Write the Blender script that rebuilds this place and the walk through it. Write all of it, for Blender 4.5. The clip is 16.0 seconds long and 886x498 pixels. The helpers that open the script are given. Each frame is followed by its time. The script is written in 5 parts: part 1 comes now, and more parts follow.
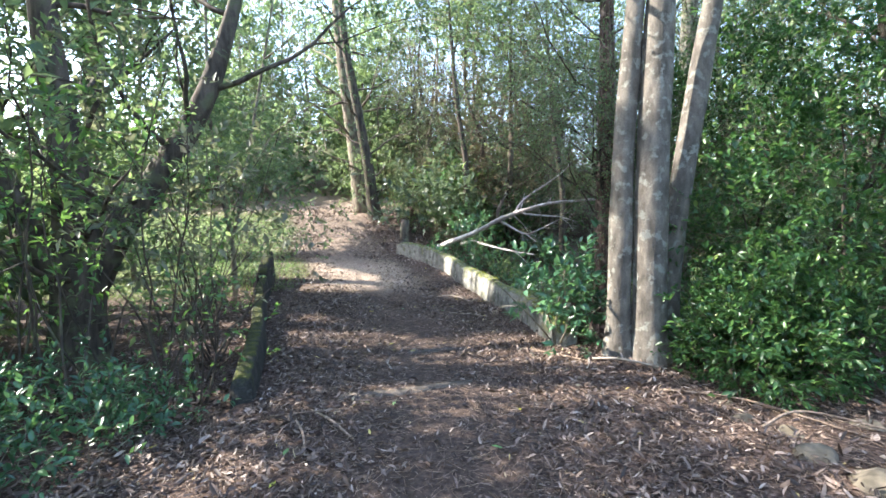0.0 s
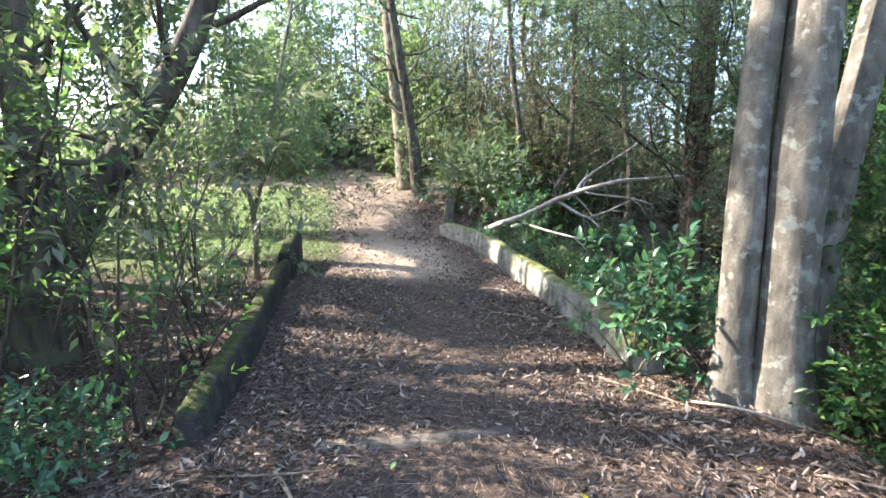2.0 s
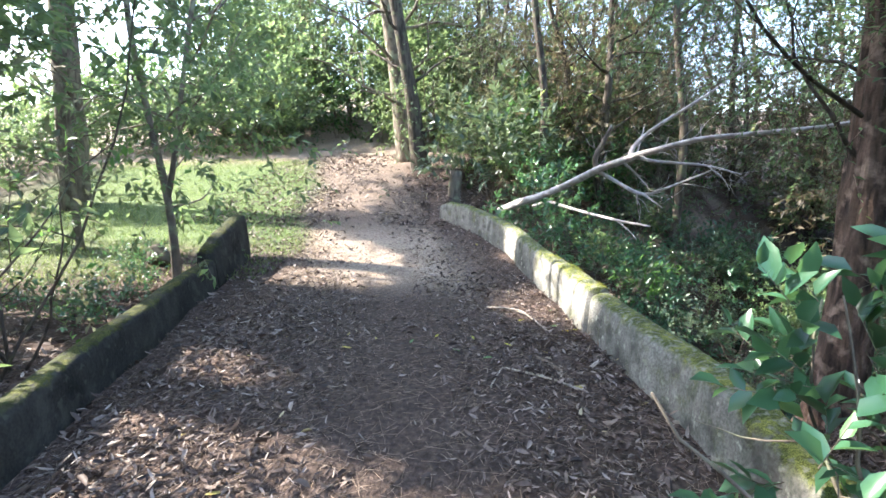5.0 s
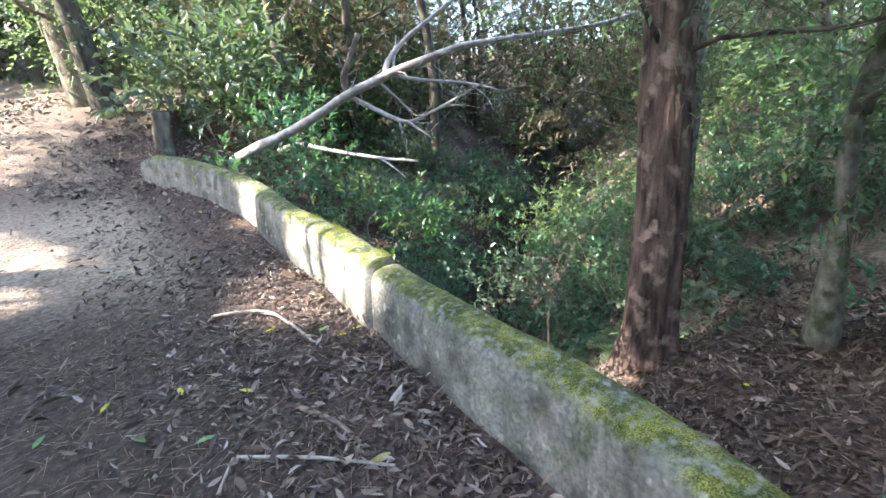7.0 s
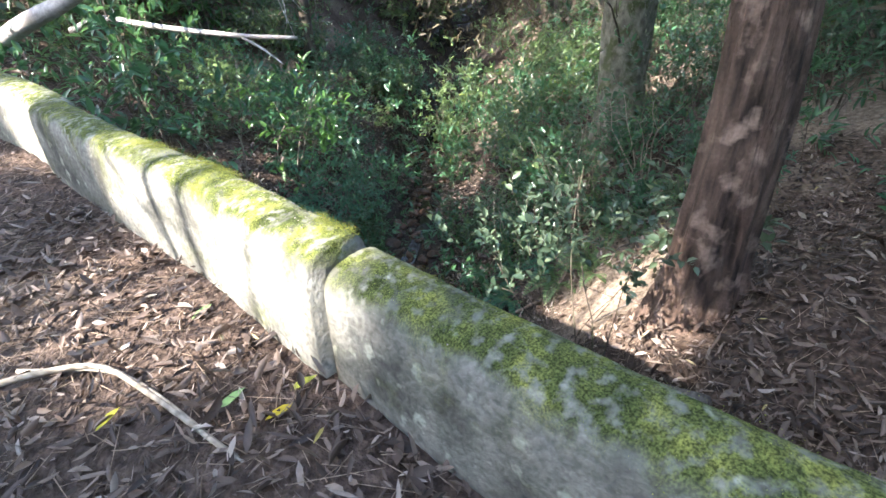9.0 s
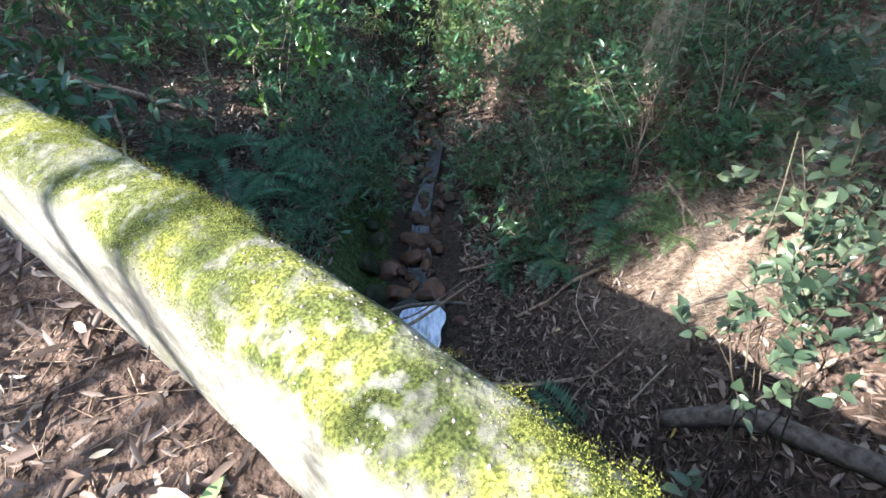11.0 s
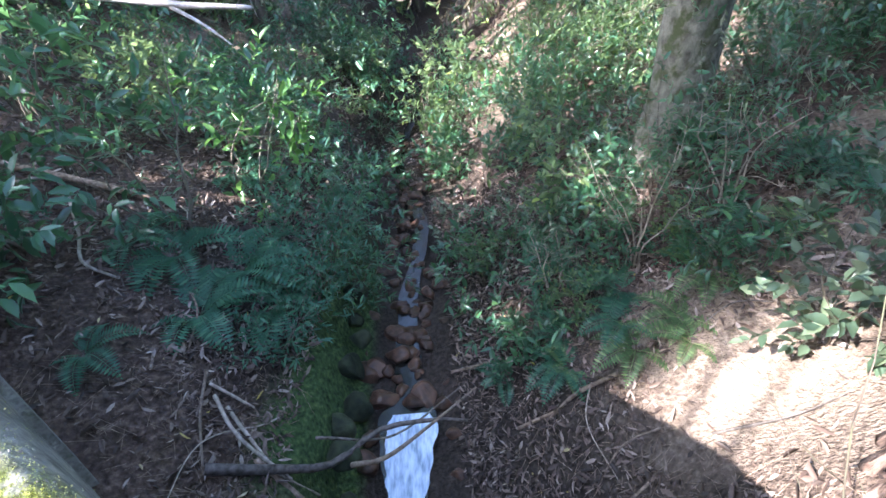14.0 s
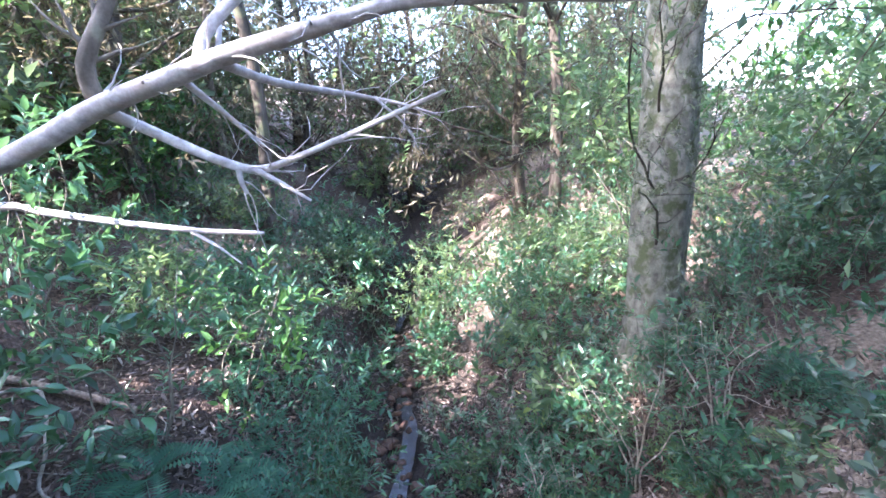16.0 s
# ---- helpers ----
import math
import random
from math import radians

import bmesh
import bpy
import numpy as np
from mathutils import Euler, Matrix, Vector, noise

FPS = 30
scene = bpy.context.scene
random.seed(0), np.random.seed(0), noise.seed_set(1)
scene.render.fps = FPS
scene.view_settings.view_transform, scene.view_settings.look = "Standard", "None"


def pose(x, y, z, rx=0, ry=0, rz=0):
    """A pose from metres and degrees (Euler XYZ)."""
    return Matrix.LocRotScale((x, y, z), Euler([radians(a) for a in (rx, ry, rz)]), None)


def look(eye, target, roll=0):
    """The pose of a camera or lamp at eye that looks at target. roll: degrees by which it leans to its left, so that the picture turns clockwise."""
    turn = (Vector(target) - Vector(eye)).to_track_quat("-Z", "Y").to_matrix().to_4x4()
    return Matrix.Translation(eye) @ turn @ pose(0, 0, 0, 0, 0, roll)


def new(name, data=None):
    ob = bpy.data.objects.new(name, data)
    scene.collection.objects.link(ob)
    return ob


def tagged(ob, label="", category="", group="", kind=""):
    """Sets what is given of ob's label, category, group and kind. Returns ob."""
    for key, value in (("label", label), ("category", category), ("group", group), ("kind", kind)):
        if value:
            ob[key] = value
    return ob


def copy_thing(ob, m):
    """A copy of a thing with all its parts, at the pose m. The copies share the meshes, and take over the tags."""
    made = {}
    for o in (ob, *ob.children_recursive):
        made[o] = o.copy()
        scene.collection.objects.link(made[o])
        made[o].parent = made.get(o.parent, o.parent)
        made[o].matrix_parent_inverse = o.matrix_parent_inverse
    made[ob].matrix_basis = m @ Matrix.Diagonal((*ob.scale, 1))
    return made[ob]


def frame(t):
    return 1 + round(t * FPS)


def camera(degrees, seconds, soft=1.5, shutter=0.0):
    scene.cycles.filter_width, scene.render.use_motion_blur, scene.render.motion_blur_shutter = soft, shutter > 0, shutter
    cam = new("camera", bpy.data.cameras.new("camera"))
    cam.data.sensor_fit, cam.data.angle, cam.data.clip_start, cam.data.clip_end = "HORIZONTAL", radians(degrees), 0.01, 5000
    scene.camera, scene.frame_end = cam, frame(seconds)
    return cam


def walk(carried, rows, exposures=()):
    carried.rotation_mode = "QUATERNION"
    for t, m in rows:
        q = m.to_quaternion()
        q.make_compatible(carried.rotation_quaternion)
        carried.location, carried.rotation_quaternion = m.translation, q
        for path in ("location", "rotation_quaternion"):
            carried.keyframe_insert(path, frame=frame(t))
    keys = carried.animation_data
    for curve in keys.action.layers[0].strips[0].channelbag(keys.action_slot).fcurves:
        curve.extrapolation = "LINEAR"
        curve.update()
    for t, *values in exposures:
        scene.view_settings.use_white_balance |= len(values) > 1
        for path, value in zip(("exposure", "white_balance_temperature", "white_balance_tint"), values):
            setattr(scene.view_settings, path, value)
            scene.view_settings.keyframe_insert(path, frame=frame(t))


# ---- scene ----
cam = camera(87.4, 16.0, soft=1.6)
PATH = [
    (0, (-0.035, 0.091, 1.719), (-0.032, 2.324, 1.558), -1.0),
    (0.5, (0.013, 0.458, 1.700), (-0.078, 2.685, 1.472), 0.1),
    (1, (-0.003, 0.840, 1.689), (-0.120, 3.058, 1.397), -0.2),
    (1.5, (0.063, 1.214, 1.663), (-0.129, 3.431, 1.400), 0.2),
    (2, (0.101, 1.588, 1.668), (-0.146, 3.800, 1.413), 0.1),
    (2.5, (0.113, 1.992, 1.661), (-0.206, 4.194, 1.400), 0.2),
    (3, (0.104, 2.423, 1.646), (-0.258, 4.617, 1.375), 0.7),
    (3.2, (0.076, 2.615, 1.616), (-0.308, 4.805, 1.338), 0.7),
    (5.3, (0.159, 4.814, 1.596), (-0.151, 6.994, 1.191), -1.3),
    (5.5, (0.162, 4.984, 1.599), (-0.047, 7.172, 1.169), -2.1),
    (6, (0.269, 5.453, 1.516), (0.372, 7.636, 1.027), -3.1),
    (6.5, (0.336, 5.877, 1.447), (0.766, 8.004, 0.890), -3.4),
    (7, (0.424, 6.282, 1.365), (1.133, 8.301, 0.704), -3.9),
    (7.5, (0.492, 6.707, 1.285), (1.403, 8.594, 0.495), -4.7),
    (8, (0.503, 7.136, 1.225), (1.542, 8.875, 0.270), -5.4),
    (8.5, (0.558, 7.568, 1.154), (1.625, 9.215, 0.076), -5.3),
    (9, (0.571, 7.886, 1.137), (1.642, 9.468, -0.034), -4.7),
    (9.5, (0.588, 8.248, 1.129), (1.635, 9.774, -0.133), -5.7),
    (9.7, (0.606, 8.373, 1.114), (1.609, 9.908, -0.174), -5.9),
    (11.8, (0.900, 9.257, 0.925), (1.820, 10.427, -0.749), -4.2),
    (12, (0.923, 9.286, 0.909), (1.820, 10.441, -0.787), -3.9),
    (12.5, (0.959, 9.332, 0.896), (1.854, 10.487, -0.802), -4.6),
    (13, (1.001, 9.378, 0.923), (1.977, 10.581, -0.696), -4.1),
    (13.5, (1.021, 9.414, 0.977), (2.087, 10.706, -0.511), -4.5),
    (14, (1.039, 9.448, 1.049), (2.203, 10.847, -0.256), -3.7),
    (14.5, (1.055, 9.477, 1.128), (2.287, 10.950, -0.027), -3.3),
    (15, (1.064, 9.505, 1.205), (2.395, 11.014, 0.220), -1.9),
    (15.5, (1.082, 9.496, 1.299), (2.503, 11.047, 0.528), -1.7),
    (16, (1.077, 9.464, 1.381), (2.536, 11.071, 0.828), -2.2),
]
walk(cam, [(t, look(eye, target, roll)) for t, eye, target, roll in PATH],
     exposures=[(0, 3.03, 6350, 10), (2, 3.15, 6500, 10), (3.2, 3.27, 6550, 10), (5.3, 3.33, 6300, 11), (7, 3.5, 6300, 11), (9.7, 3.42, 6250, 11), (11.8, 3.17, 6050, 11), (14, 3.85, 5750, 16), (16, 4.3, 5650, 23)])

# ---- light ----
SUN = Vector((-0.74, 0.12, 0.66)).normalized()
world = bpy.data.worlds.new("sky")
scene.world = world
world.use_nodes = True
wn = world.node_tree.nodes
sky = wn.new("ShaderNodeTexSky")
sky.sky_type, sky.sun_disc = "NISHITA", False
sky.sun_elevation = math.asin(SUN.z)
sky.sun_rotation = math.atan2(SUN.x, SUN.y)
sky.air_density, sky.dust_density = 1.0, 1.5
world.node_tree.links.new(sky.outputs[0], wn["Background"].inputs[0])
wn["Background"].inputs[1].default_value = 0.15
sun = new("sun", bpy.data.lights.new("sun", "SUN"))
sun.data.energy, sun.data.angle, sun.data.color = 2.8, radians(0.6), (1.0, 0.93, 0.82)
sun.matrix_world = look(SUN * 60, (0, 0, 0))
scene.view_settings.exposure = 0.0


# ---- materials ----
def ramp(nt, fac, stops):
    n = nt.nodes.new("ShaderNodeValToRGB")
    el = n.color_ramp.elements
    while len(el) < len(stops):
        el.new(0.5)
    for e, (p, c) in zip(el, stops):
        e.position, e.color = p, (*c, 1)
    nt.links.new(fac, n.inputs[0])
    return n.outputs[0]


def tex(nt, kind, scale, coord, detail=6.0, stretch=None):
    n = nt.nodes.new(kind)
    n.inputs["Scale"].default_value = scale
    if "Detail" in n.inputs:
        n.inputs["Detail"].default_value = detail
    if stretch:
        mp = nt.nodes.new("ShaderNodeMapping")
        mp.inputs["Scale"].default_value = stretch
        nt.links.new(coord, mp.inputs[0])
        coord = mp.outputs[0]
    nt.links.new(coord, n.inputs["Vector"])
    return n.outputs[0]


def mix(nt, fac, a, b, mode="MIX"):
    n = nt.nodes.new("ShaderNodeMix")
    n.data_type, n.blend_type = "RGBA", mode
    for sock, v in ((n.inputs[0], fac), (n.inputs[6], a), (n.inputs[7], b)):
        if isinstance(v, (int, float)):
            sock.default_value = v
        elif isinstance(v, tuple):
            sock.default_value = (*v, 1)
        else:
            nt.links.new(v, sock)
    return n.outputs[2]


def bump(nt, bsdf, height, strength, dist):
    n = nt.nodes.new("ShaderNodeBump")
    n.inputs["Strength"].default_value, n.inputs["Distance"].default_value = strength, dist
    nt.links.new(height, n.inputs["Height"])
    nt.links.new(n.outputs[0], bsdf.inputs["Normal"])


def material(name, rough=0.8, spec=0.3):
    m = bpy.data.materials.new(name)
    m.use_nodes = True
    nt = m.node_tree
    b = nt.nodes["Principled BSDF"]
    b.inputs["Roughness"].default_value = rough
    b.inputs["Specular IOR Level"].default_value = spec
    tc = nt.nodes.new("ShaderNodeTexCoord")
    return m, nt, b, tc.outputs["Object"]


def attr(nt, name):
    n = nt.nodes.new("ShaderNodeAttribute")
    n.attribute_name = name
    return n.outputs["Fac"]


def leaf_material(name, stops, through_colour, rough=0.4, translucent=0.35, spec=0.4):
    """Foliage: colour by leaf, a little light passing through the blade."""
    m, nt, b, co = material(name, rough, spec)
    geo = nt.nodes.new("ShaderNodeNewGeometry")
    col = ramp(nt, geo.outputs["Random Per Island"], stops)
    big = tex(nt, "ShaderNodeTexNoise", 1.3, co, 3)
    col = mix(nt, 0.45, col, ramp(nt, big, [(0.3, (0.55, 0.6, 0.55)), (0.7, (1.3, 1.3, 1.2))]), "MULTIPLY")
    nt.links.new(col, b.inputs["Base Color"])
    tr = nt.nodes.new("ShaderNodeBsdfTranslucent")
    nt.links.new(mix(nt, 0.5, col, through_colour), tr.inputs[0])
    sh = nt.nodes.new("ShaderNodeMixShader")
    sh.inputs[0].default_value = translucent
    nt.links.new(b.outputs[0], sh.inputs[1])
    nt.links.new(tr.outputs[0], sh.inputs[2])
    nt.links.new(sh.outputs[0], nt.nodes["Material Output"].inputs[0])
    return m


def bark_material(name, dark, light, patch, stretch, scale=6.0, relief=0.02, patches=(0.52, 0.62), blots=4.0):
    m, nt, b, co = material(name, 0.85, 0.25)
    grain = tex(nt, "ShaderNodeTexNoise", scale, co, 10, stretch)
    col = ramp(nt, grain, [(0.3, dark), (0.68, light)])
    blot = tex(nt, "ShaderNodeTexNoise", blots, co, 8)
    col = mix(nt, ramp(nt, blot, [(patches[0], (0, 0, 0)), (patches[1], (1, 1, 1))]), col, patch)
    fine = tex(nt, "ShaderNodeTexNoise", 60.0, co, 4)
    col = mix(nt, 0.35, col, ramp(nt, fine, [(0.3, (0.5, 0.5, 0.5)), (0.7, (1.3, 1.3, 1.3))]), "MULTIPLY")
    nt.links.new(col, b.inputs["Base Color"])
    bump(nt, b, grain, 0.8, relief)
    return m


def ground_material():
    m, nt, b, co = material("forest_soil", 0.92, 0.2)
    n1 = tex(nt, "ShaderNodeTexNoise", 2.2, co, 8)
    n2 = tex(nt, "ShaderNodeTexNoise", 26.0, co, 8)
    vor = tex(nt, "ShaderNodeTexVoronoi", 34.0, co, 2)
    soil = ramp(nt, n2, [(0.3, (0.03, 0.02, 0.015)), (0.55, (0.09, 0.063, 0.05)), (0.75, (0.19, 0.14, 0.11))])
    soil = mix(nt, 0.5, soil, ramp(nt, n1, [(0.3, (0.6, 0.55, 0.55)), (0.7, (1.35, 1.25, 1.2))]), "MULTIPLY")
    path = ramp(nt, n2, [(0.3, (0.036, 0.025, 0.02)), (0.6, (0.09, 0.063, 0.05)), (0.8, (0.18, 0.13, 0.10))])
    # pale earth, lightened further so its sunlit patches read bright
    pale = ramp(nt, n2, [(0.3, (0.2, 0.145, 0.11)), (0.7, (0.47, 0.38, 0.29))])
    grass = ramp(nt, n2, [(0.3, (0.055, 0.085, 0.03)), (0.6, (0.11, 0.15, 0.055)), (0.8, (0.2, 0.22, 0.1))])
    darkened = ramp(nt, n2, [(0.3, (0.014, 0.011, 0.009)), (0.7, (0.055, 0.042, 0.034))])
    col = mix(nt, attr(nt, "path"), soil, path)
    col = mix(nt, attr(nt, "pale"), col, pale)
    col = mix(nt, attr(nt, "darkened"), col, darkened)
    col = mix(nt, attr(nt, "lawn"), col, grass)
    slime = ramp(nt, n2, [(0.3, (0.016, 0.03, 0.012)), (0.55, (0.06, 0.10, 0.035)), (0.75, (0.13, 0.17, 0.06))])
    col = mix(nt, attr(nt, "mossy"), col, slime)
    nt.links.new(col, b.inputs["Base Color"])
    h = nt.nodes.new("ShaderNodeMath")
    h.operation = "ADD"
    nt.links.new(n2, h.inputs[0])
    nt.links.new(vor, h.inputs[1])
    bump(nt, b, h.outputs[0], 0.7, 0.02)
    return m


def concrete_material(name, moss_from, moss_to, tone, moss_tone=1.0):
    """Weathered rendered concrete, moss where the face looks up."""
    m, nt, b, co = material(name, 0.9, 0.2)
    big = tex(nt, "ShaderNodeTexNoise", 2.6, co, 8)
    grit = tex(nt, "ShaderNodeTexNoise", 48.0, co, 12)
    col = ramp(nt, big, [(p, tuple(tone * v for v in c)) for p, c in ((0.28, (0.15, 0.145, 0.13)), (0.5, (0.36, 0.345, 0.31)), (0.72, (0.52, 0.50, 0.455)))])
    streak = tex(nt, "ShaderNodeTexNoise", 9.0, co, 6, (1, 1, 0.18))
    col = mix(nt, 0.55, col, ramp(nt, streak, [(0.3, (0.55, 0.56, 0.55)), (0.65, (1.15, 1.15, 1.13))]), "MULTIPLY")
    col = mix(nt, 0.5, col, ramp(nt, grit, [(0.34, (0.42, 0.41, 0.4)), (0.6, (1.22, 1.2, 1.17))]), "MULTIPLY")
    lichen = tex(nt, "ShaderNodeTexNoise", 14.0, co, 6)
    col = mix(nt, ramp(nt, lichen, [(0.6, (0, 0, 0)), (0.68, (0.8, 0.8, 0.8))]), col, tuple(tone * v for v in (0.68, 0.68, 0.57)))
    geo = nt.nodes.new("ShaderNodeNewGeometry")
    sep = nt.nodes.new("ShaderNodeSeparateXYZ")
    nt.links.new(geo.outputs["Normal"], sep.inputs[0])
    mn = tex(nt, "ShaderNodeTexNoise", 7.0, co, 15)
    lifted = nt.nodes.new("ShaderNodeMath")
    lifted.operation = "MULTIPLY_ADD"
    lifted.inputs[1].default_value = 1.1
    nt.links.new(mn, lifted.inputs[0])
    half = nt.nodes.new("ShaderNodeMath")
    half.operation = "MULTIPLY"
    half.inputs[1].default_value = 0.5
    nt.links.new(sep.outputs[2], half.inputs[0])
    nt.links.new(half.outputs[0], lifted.inputs[2])
    mask = ramp(nt, lifted.outputs[0], [(moss_from, (0, 0, 0)), (moss_to, (1, 1, 1))])
    mcol = ramp(nt, tex(nt, "ShaderNodeTexNoise", 9.0, co, 8), [(p, tuple(moss_tone * v for v in c)) for p, c in ((0.3, (0.048, 0.062, 0.018)), (0.5, (0.115, 0.13, 0.034)), (0.7, (0.26, 0.255, 0.06)))])
    bare = tex(nt, "ShaderNodeTexNoise", 26.0, co, 12)
    mask = mix(nt, ramp(nt, bare, [(0.5, (0, 0, 0)), (0.66, (0.8, 0.8, 0.8))]), mask, (0.0, 0.0, 0.0))
    crust = tex(nt, "ShaderNodeTexNoise", 5.0, co, 10)
    col = mix(nt, ramp(nt, crust, [(0.54, (0, 0, 0)), (0.66, (0.75, 0.75, 0.75))]), col, (0.075, 0.072, 0.062))
    fuzz = tex(nt, "ShaderNodeTexNoise", 190.0, co, 3)
    mcol = mix(nt, 0.8, mcol, ramp(nt, fuzz, [(0.38, (0.25, 0.28, 0.25)), (0.62, (1.5, 1.5, 1.5))]), "MULTIPLY")
    mcol = mix(nt, 0.5, mcol, ramp(nt, grit, [(0.3, (0.4, 0.4, 0.4)), (0.65, (1.35, 1.35, 1.35))]), "MULTIPLY")
    col = mix(nt, mask, col, mcol)
    nt.links.new(col, b.inputs["Base Color"])
    h = nt.nodes.new("ShaderNodeMath")
    h.operation = "ADD"
    nt.links.new(grit, h.inputs[0])
    nt.links.new(big, h.inputs[1])
    bump(nt, b, h.outputs[0], 0.8, 0.011)
    return m


def plain_material(name, dark, light, scale=20.0, rough=0.85, relief=0.01, stretch=None):
    m, nt, b, co = material(name, rough, 0.3)
    n = tex(nt, "ShaderNodeTexNoise", scale, co, 8, stretch)
    oi = nt.nodes.new("ShaderNodeObjectInfo")
    col = ramp(nt, n, [(0.3, dark), (0.7, light)])
    col = mix(nt, 0.6, col, ramp(nt, oi.outputs["Random"], [(0, (0.6, 0.6, 0.6)), (1, (1.3, 1.25, 1.2))]), "MULTIPLY")
    nt.links.new(col, b.inputs["Base Color"])
    bump(nt, b, n, 0.7, relief)
    return m


def litter_material(name, stops, rough=0.55):
    m, nt, b, co = material(name, rough, 0.35)
    geo = nt.nodes.new("ShaderNodeNewGeometry")
    oi = nt.nodes.new("ShaderNodeObjectInfo")
    a = nt.nodes.new("ShaderNodeMath")
    a.operation = "ADD"
    nt.links.new(geo.outputs["Random Per Island"], a.inputs[0])
    nt.links.new(oi.outputs["Random"], a.inputs[1])
    fr = nt.nodes.new("ShaderNodeMath")
    fr.operation = "FRACT"
    nt.links.new(a.outputs[0], fr.inputs[0])
    col = ramp(nt, fr.outputs[0], stops)
    n = tex(nt, "ShaderNodeTexNoise", 40.0, co, 4)
    col = mix(nt, 0.5, col, ramp(nt, n, [(0.3, (0.5, 0.5, 0.5)), (0.7, (1.3, 1.3, 1.3))]), "MULTIPLY")
    nt.links.new(col, b.inputs["Base Color"])
    return m


SOIL = ground_material()
CONCRETE = concrete_material("mossy_concrete", 0.62, 0.98, 0.7, 0.85)
# left wall's shade put into the tone: the same concrete, much darker
CONCRETE_SHADED = concrete_material("shaded_mossy_concrete", 0.76, 1.1, 0.11, 0.42)
BARK_GREY = bark_material("grey_bark", (0.06, 0.052, 0.043), (0.185, 0.162, 0.135), (0.215, 0.212, 0.182), (1, 1, 0.45), 9.0, 0.03, (0.55, 0.64), 11.0)
BARK_DARK = bark_material("dark_bark", (0.025, 0.02, 0.016), (0.12, 0.095, 0.075), (0.10, 0.10, 0.06), (1, 1, 0.2), 12.0, 0.03)
BARK_RED = bark_material("fibrous_red_bark", (0.02, 0.014, 0.012), (0.2, 0.13, 0.10), (0.34, 0.235, 0.185), (1, 1, 0.22), 18.0, 0.08, (0.54, 0.66), 7.0)
BARK_MID = bark_material("brown_bark", (0.06, 0.048, 0.038), (0.22, 0.18, 0.14), (0.24, 0.24, 0.16), (1, 1, 0.25), 10.0, 0.02)
DEAD_WOOD = bark_material("bleached_wood", (0.27, 0.235, 0.225), (0.58, 0.53, 0.51), (0.36, 0.31, 0.28), (1, 1, 1), 11.0, 0.01)
BARK_MOTTLED = bark_material("mottled_bark", (0.08, 0.074, 0.056), (0.25, 0.235, 0.185), (0.07, 0.08, 0.035), (1, 1, 0.7), 14.0, 0.03, (0.5, 0.62), 8.0)
STICK_PALE = plain_material("pale_stick", (0.2, 0.165, 0.13), (0.46, 0.4, 0.33), 30)
STICK_DARK = plain_material("damp_stick", (0.05, 0.042, 0.036), (0.2, 0.17, 0.15), 30)
STICK = plain_material("dry_stick", (0.10, 0.07, 0.05), (0.34, 0.26, 0.2), 30)
ROCK = plain_material("brown_rock", (0.055, 0.048, 0.036), (0.20, 0.17, 0.125), 9, 0.9, 0.03)
MOSSY_ROCK = plain_material("mossy_wet_rock", (0.012, 0.016, 0.01), (0.05, 0.062, 0.03), 11, 0.85, 0.04)
WET_ROCK = plain_material("wet_orange_rock", (0.03, 0.018, 0.013), (0.13, 0.07, 0.045), 12, 0.4, 0.03)
HEDGE_LEAF = leaf_material("hedge_leaf", [(0, (0.012, 0.04, 0.016)), (0.6, (0.036, 0.095, 0.034)), (0.93, (0.085, 0.175, 0.05)), (1, (0.2, 0.26, 0.08))], (0.18, 0.36, 0.08), 0.32)
BROAD_LEAF = leaf_material("broad_leaf", [(0, (0.016, 0.05, 0.03)), (0.6, (0.042, 0.115, 0.06)), (0.9, (0.075, 0.17, 0.085)), (1, (0.14, 0.27, 0.10))], (0.2, 0.4, 0.12), 0.28, 0.3, 0.6)
LIGHT_LEAF = leaf_material("light_green_leaf", [(0, (0.05, 0.13, 0.035)), (0.7, (0.10, 0.22, 0.06)), (1, (0.18, 0.32, 0.09))], (0.26, 0.46, 0.1), 0.35, 0.4, 0.45)
TREE_LEAF = leaf_material("tree_leaf", [(0, (0.03, 0.058, 0.033)), (0.6, (0.08, 0.13, 0.068)), (0.93, (0.16, 0.225, 0.095)), (1, (0.32, 0.38, 0.09))], (0.34, 0.46, 0.18), 0.35, 0.5)
OLIVE_LEAF = leaf_material("olive_leaf", [(0, (0.05, 0.06, 0.04)), (0.6, (0.11, 0.122, 0.078)), (1, (0.23, 0.235, 0.15))], (0.34, 0.36, 0.19), 0.45, 0.45)
BROWN_LEAF = leaf_material("brown_needle", [(0, (0.045, 0.036, 0.027)), (0.6, (0.105, 0.086, 0.058)), (1, (0.19, 0.16, 0.10))], (0.28, 0.23, 0.12), 0.55)
GREY_LEAF = leaf_material("grey_green_leaf", [(0, (0.03, 0.055, 0.036)), (0.7, (0.085, 0.125, 0.08)), (1, (0.2, 0.25, 0.155))], (0.25, 0.33, 0.15), 0.32, 0.3, 0.5)
FERN_LEAF = leaf_material("fern_leaf", [(0, (0.022, 0.07, 0.047)), (0.7, (0.052, 0.14, 0.09)), (1, (0.10, 0.21, 0.115))], (0.16, 0.36, 0.15), 0.4)
FERN_PALE = leaf_material("pale_fern_leaf", [(0, (0.06, 0.11, 0.05)), (0.7, (0.12, 0.19, 0.08)), (1, (0.24, 0.32, 0.13))], (0.28, 0.42, 0.13), 0.45)
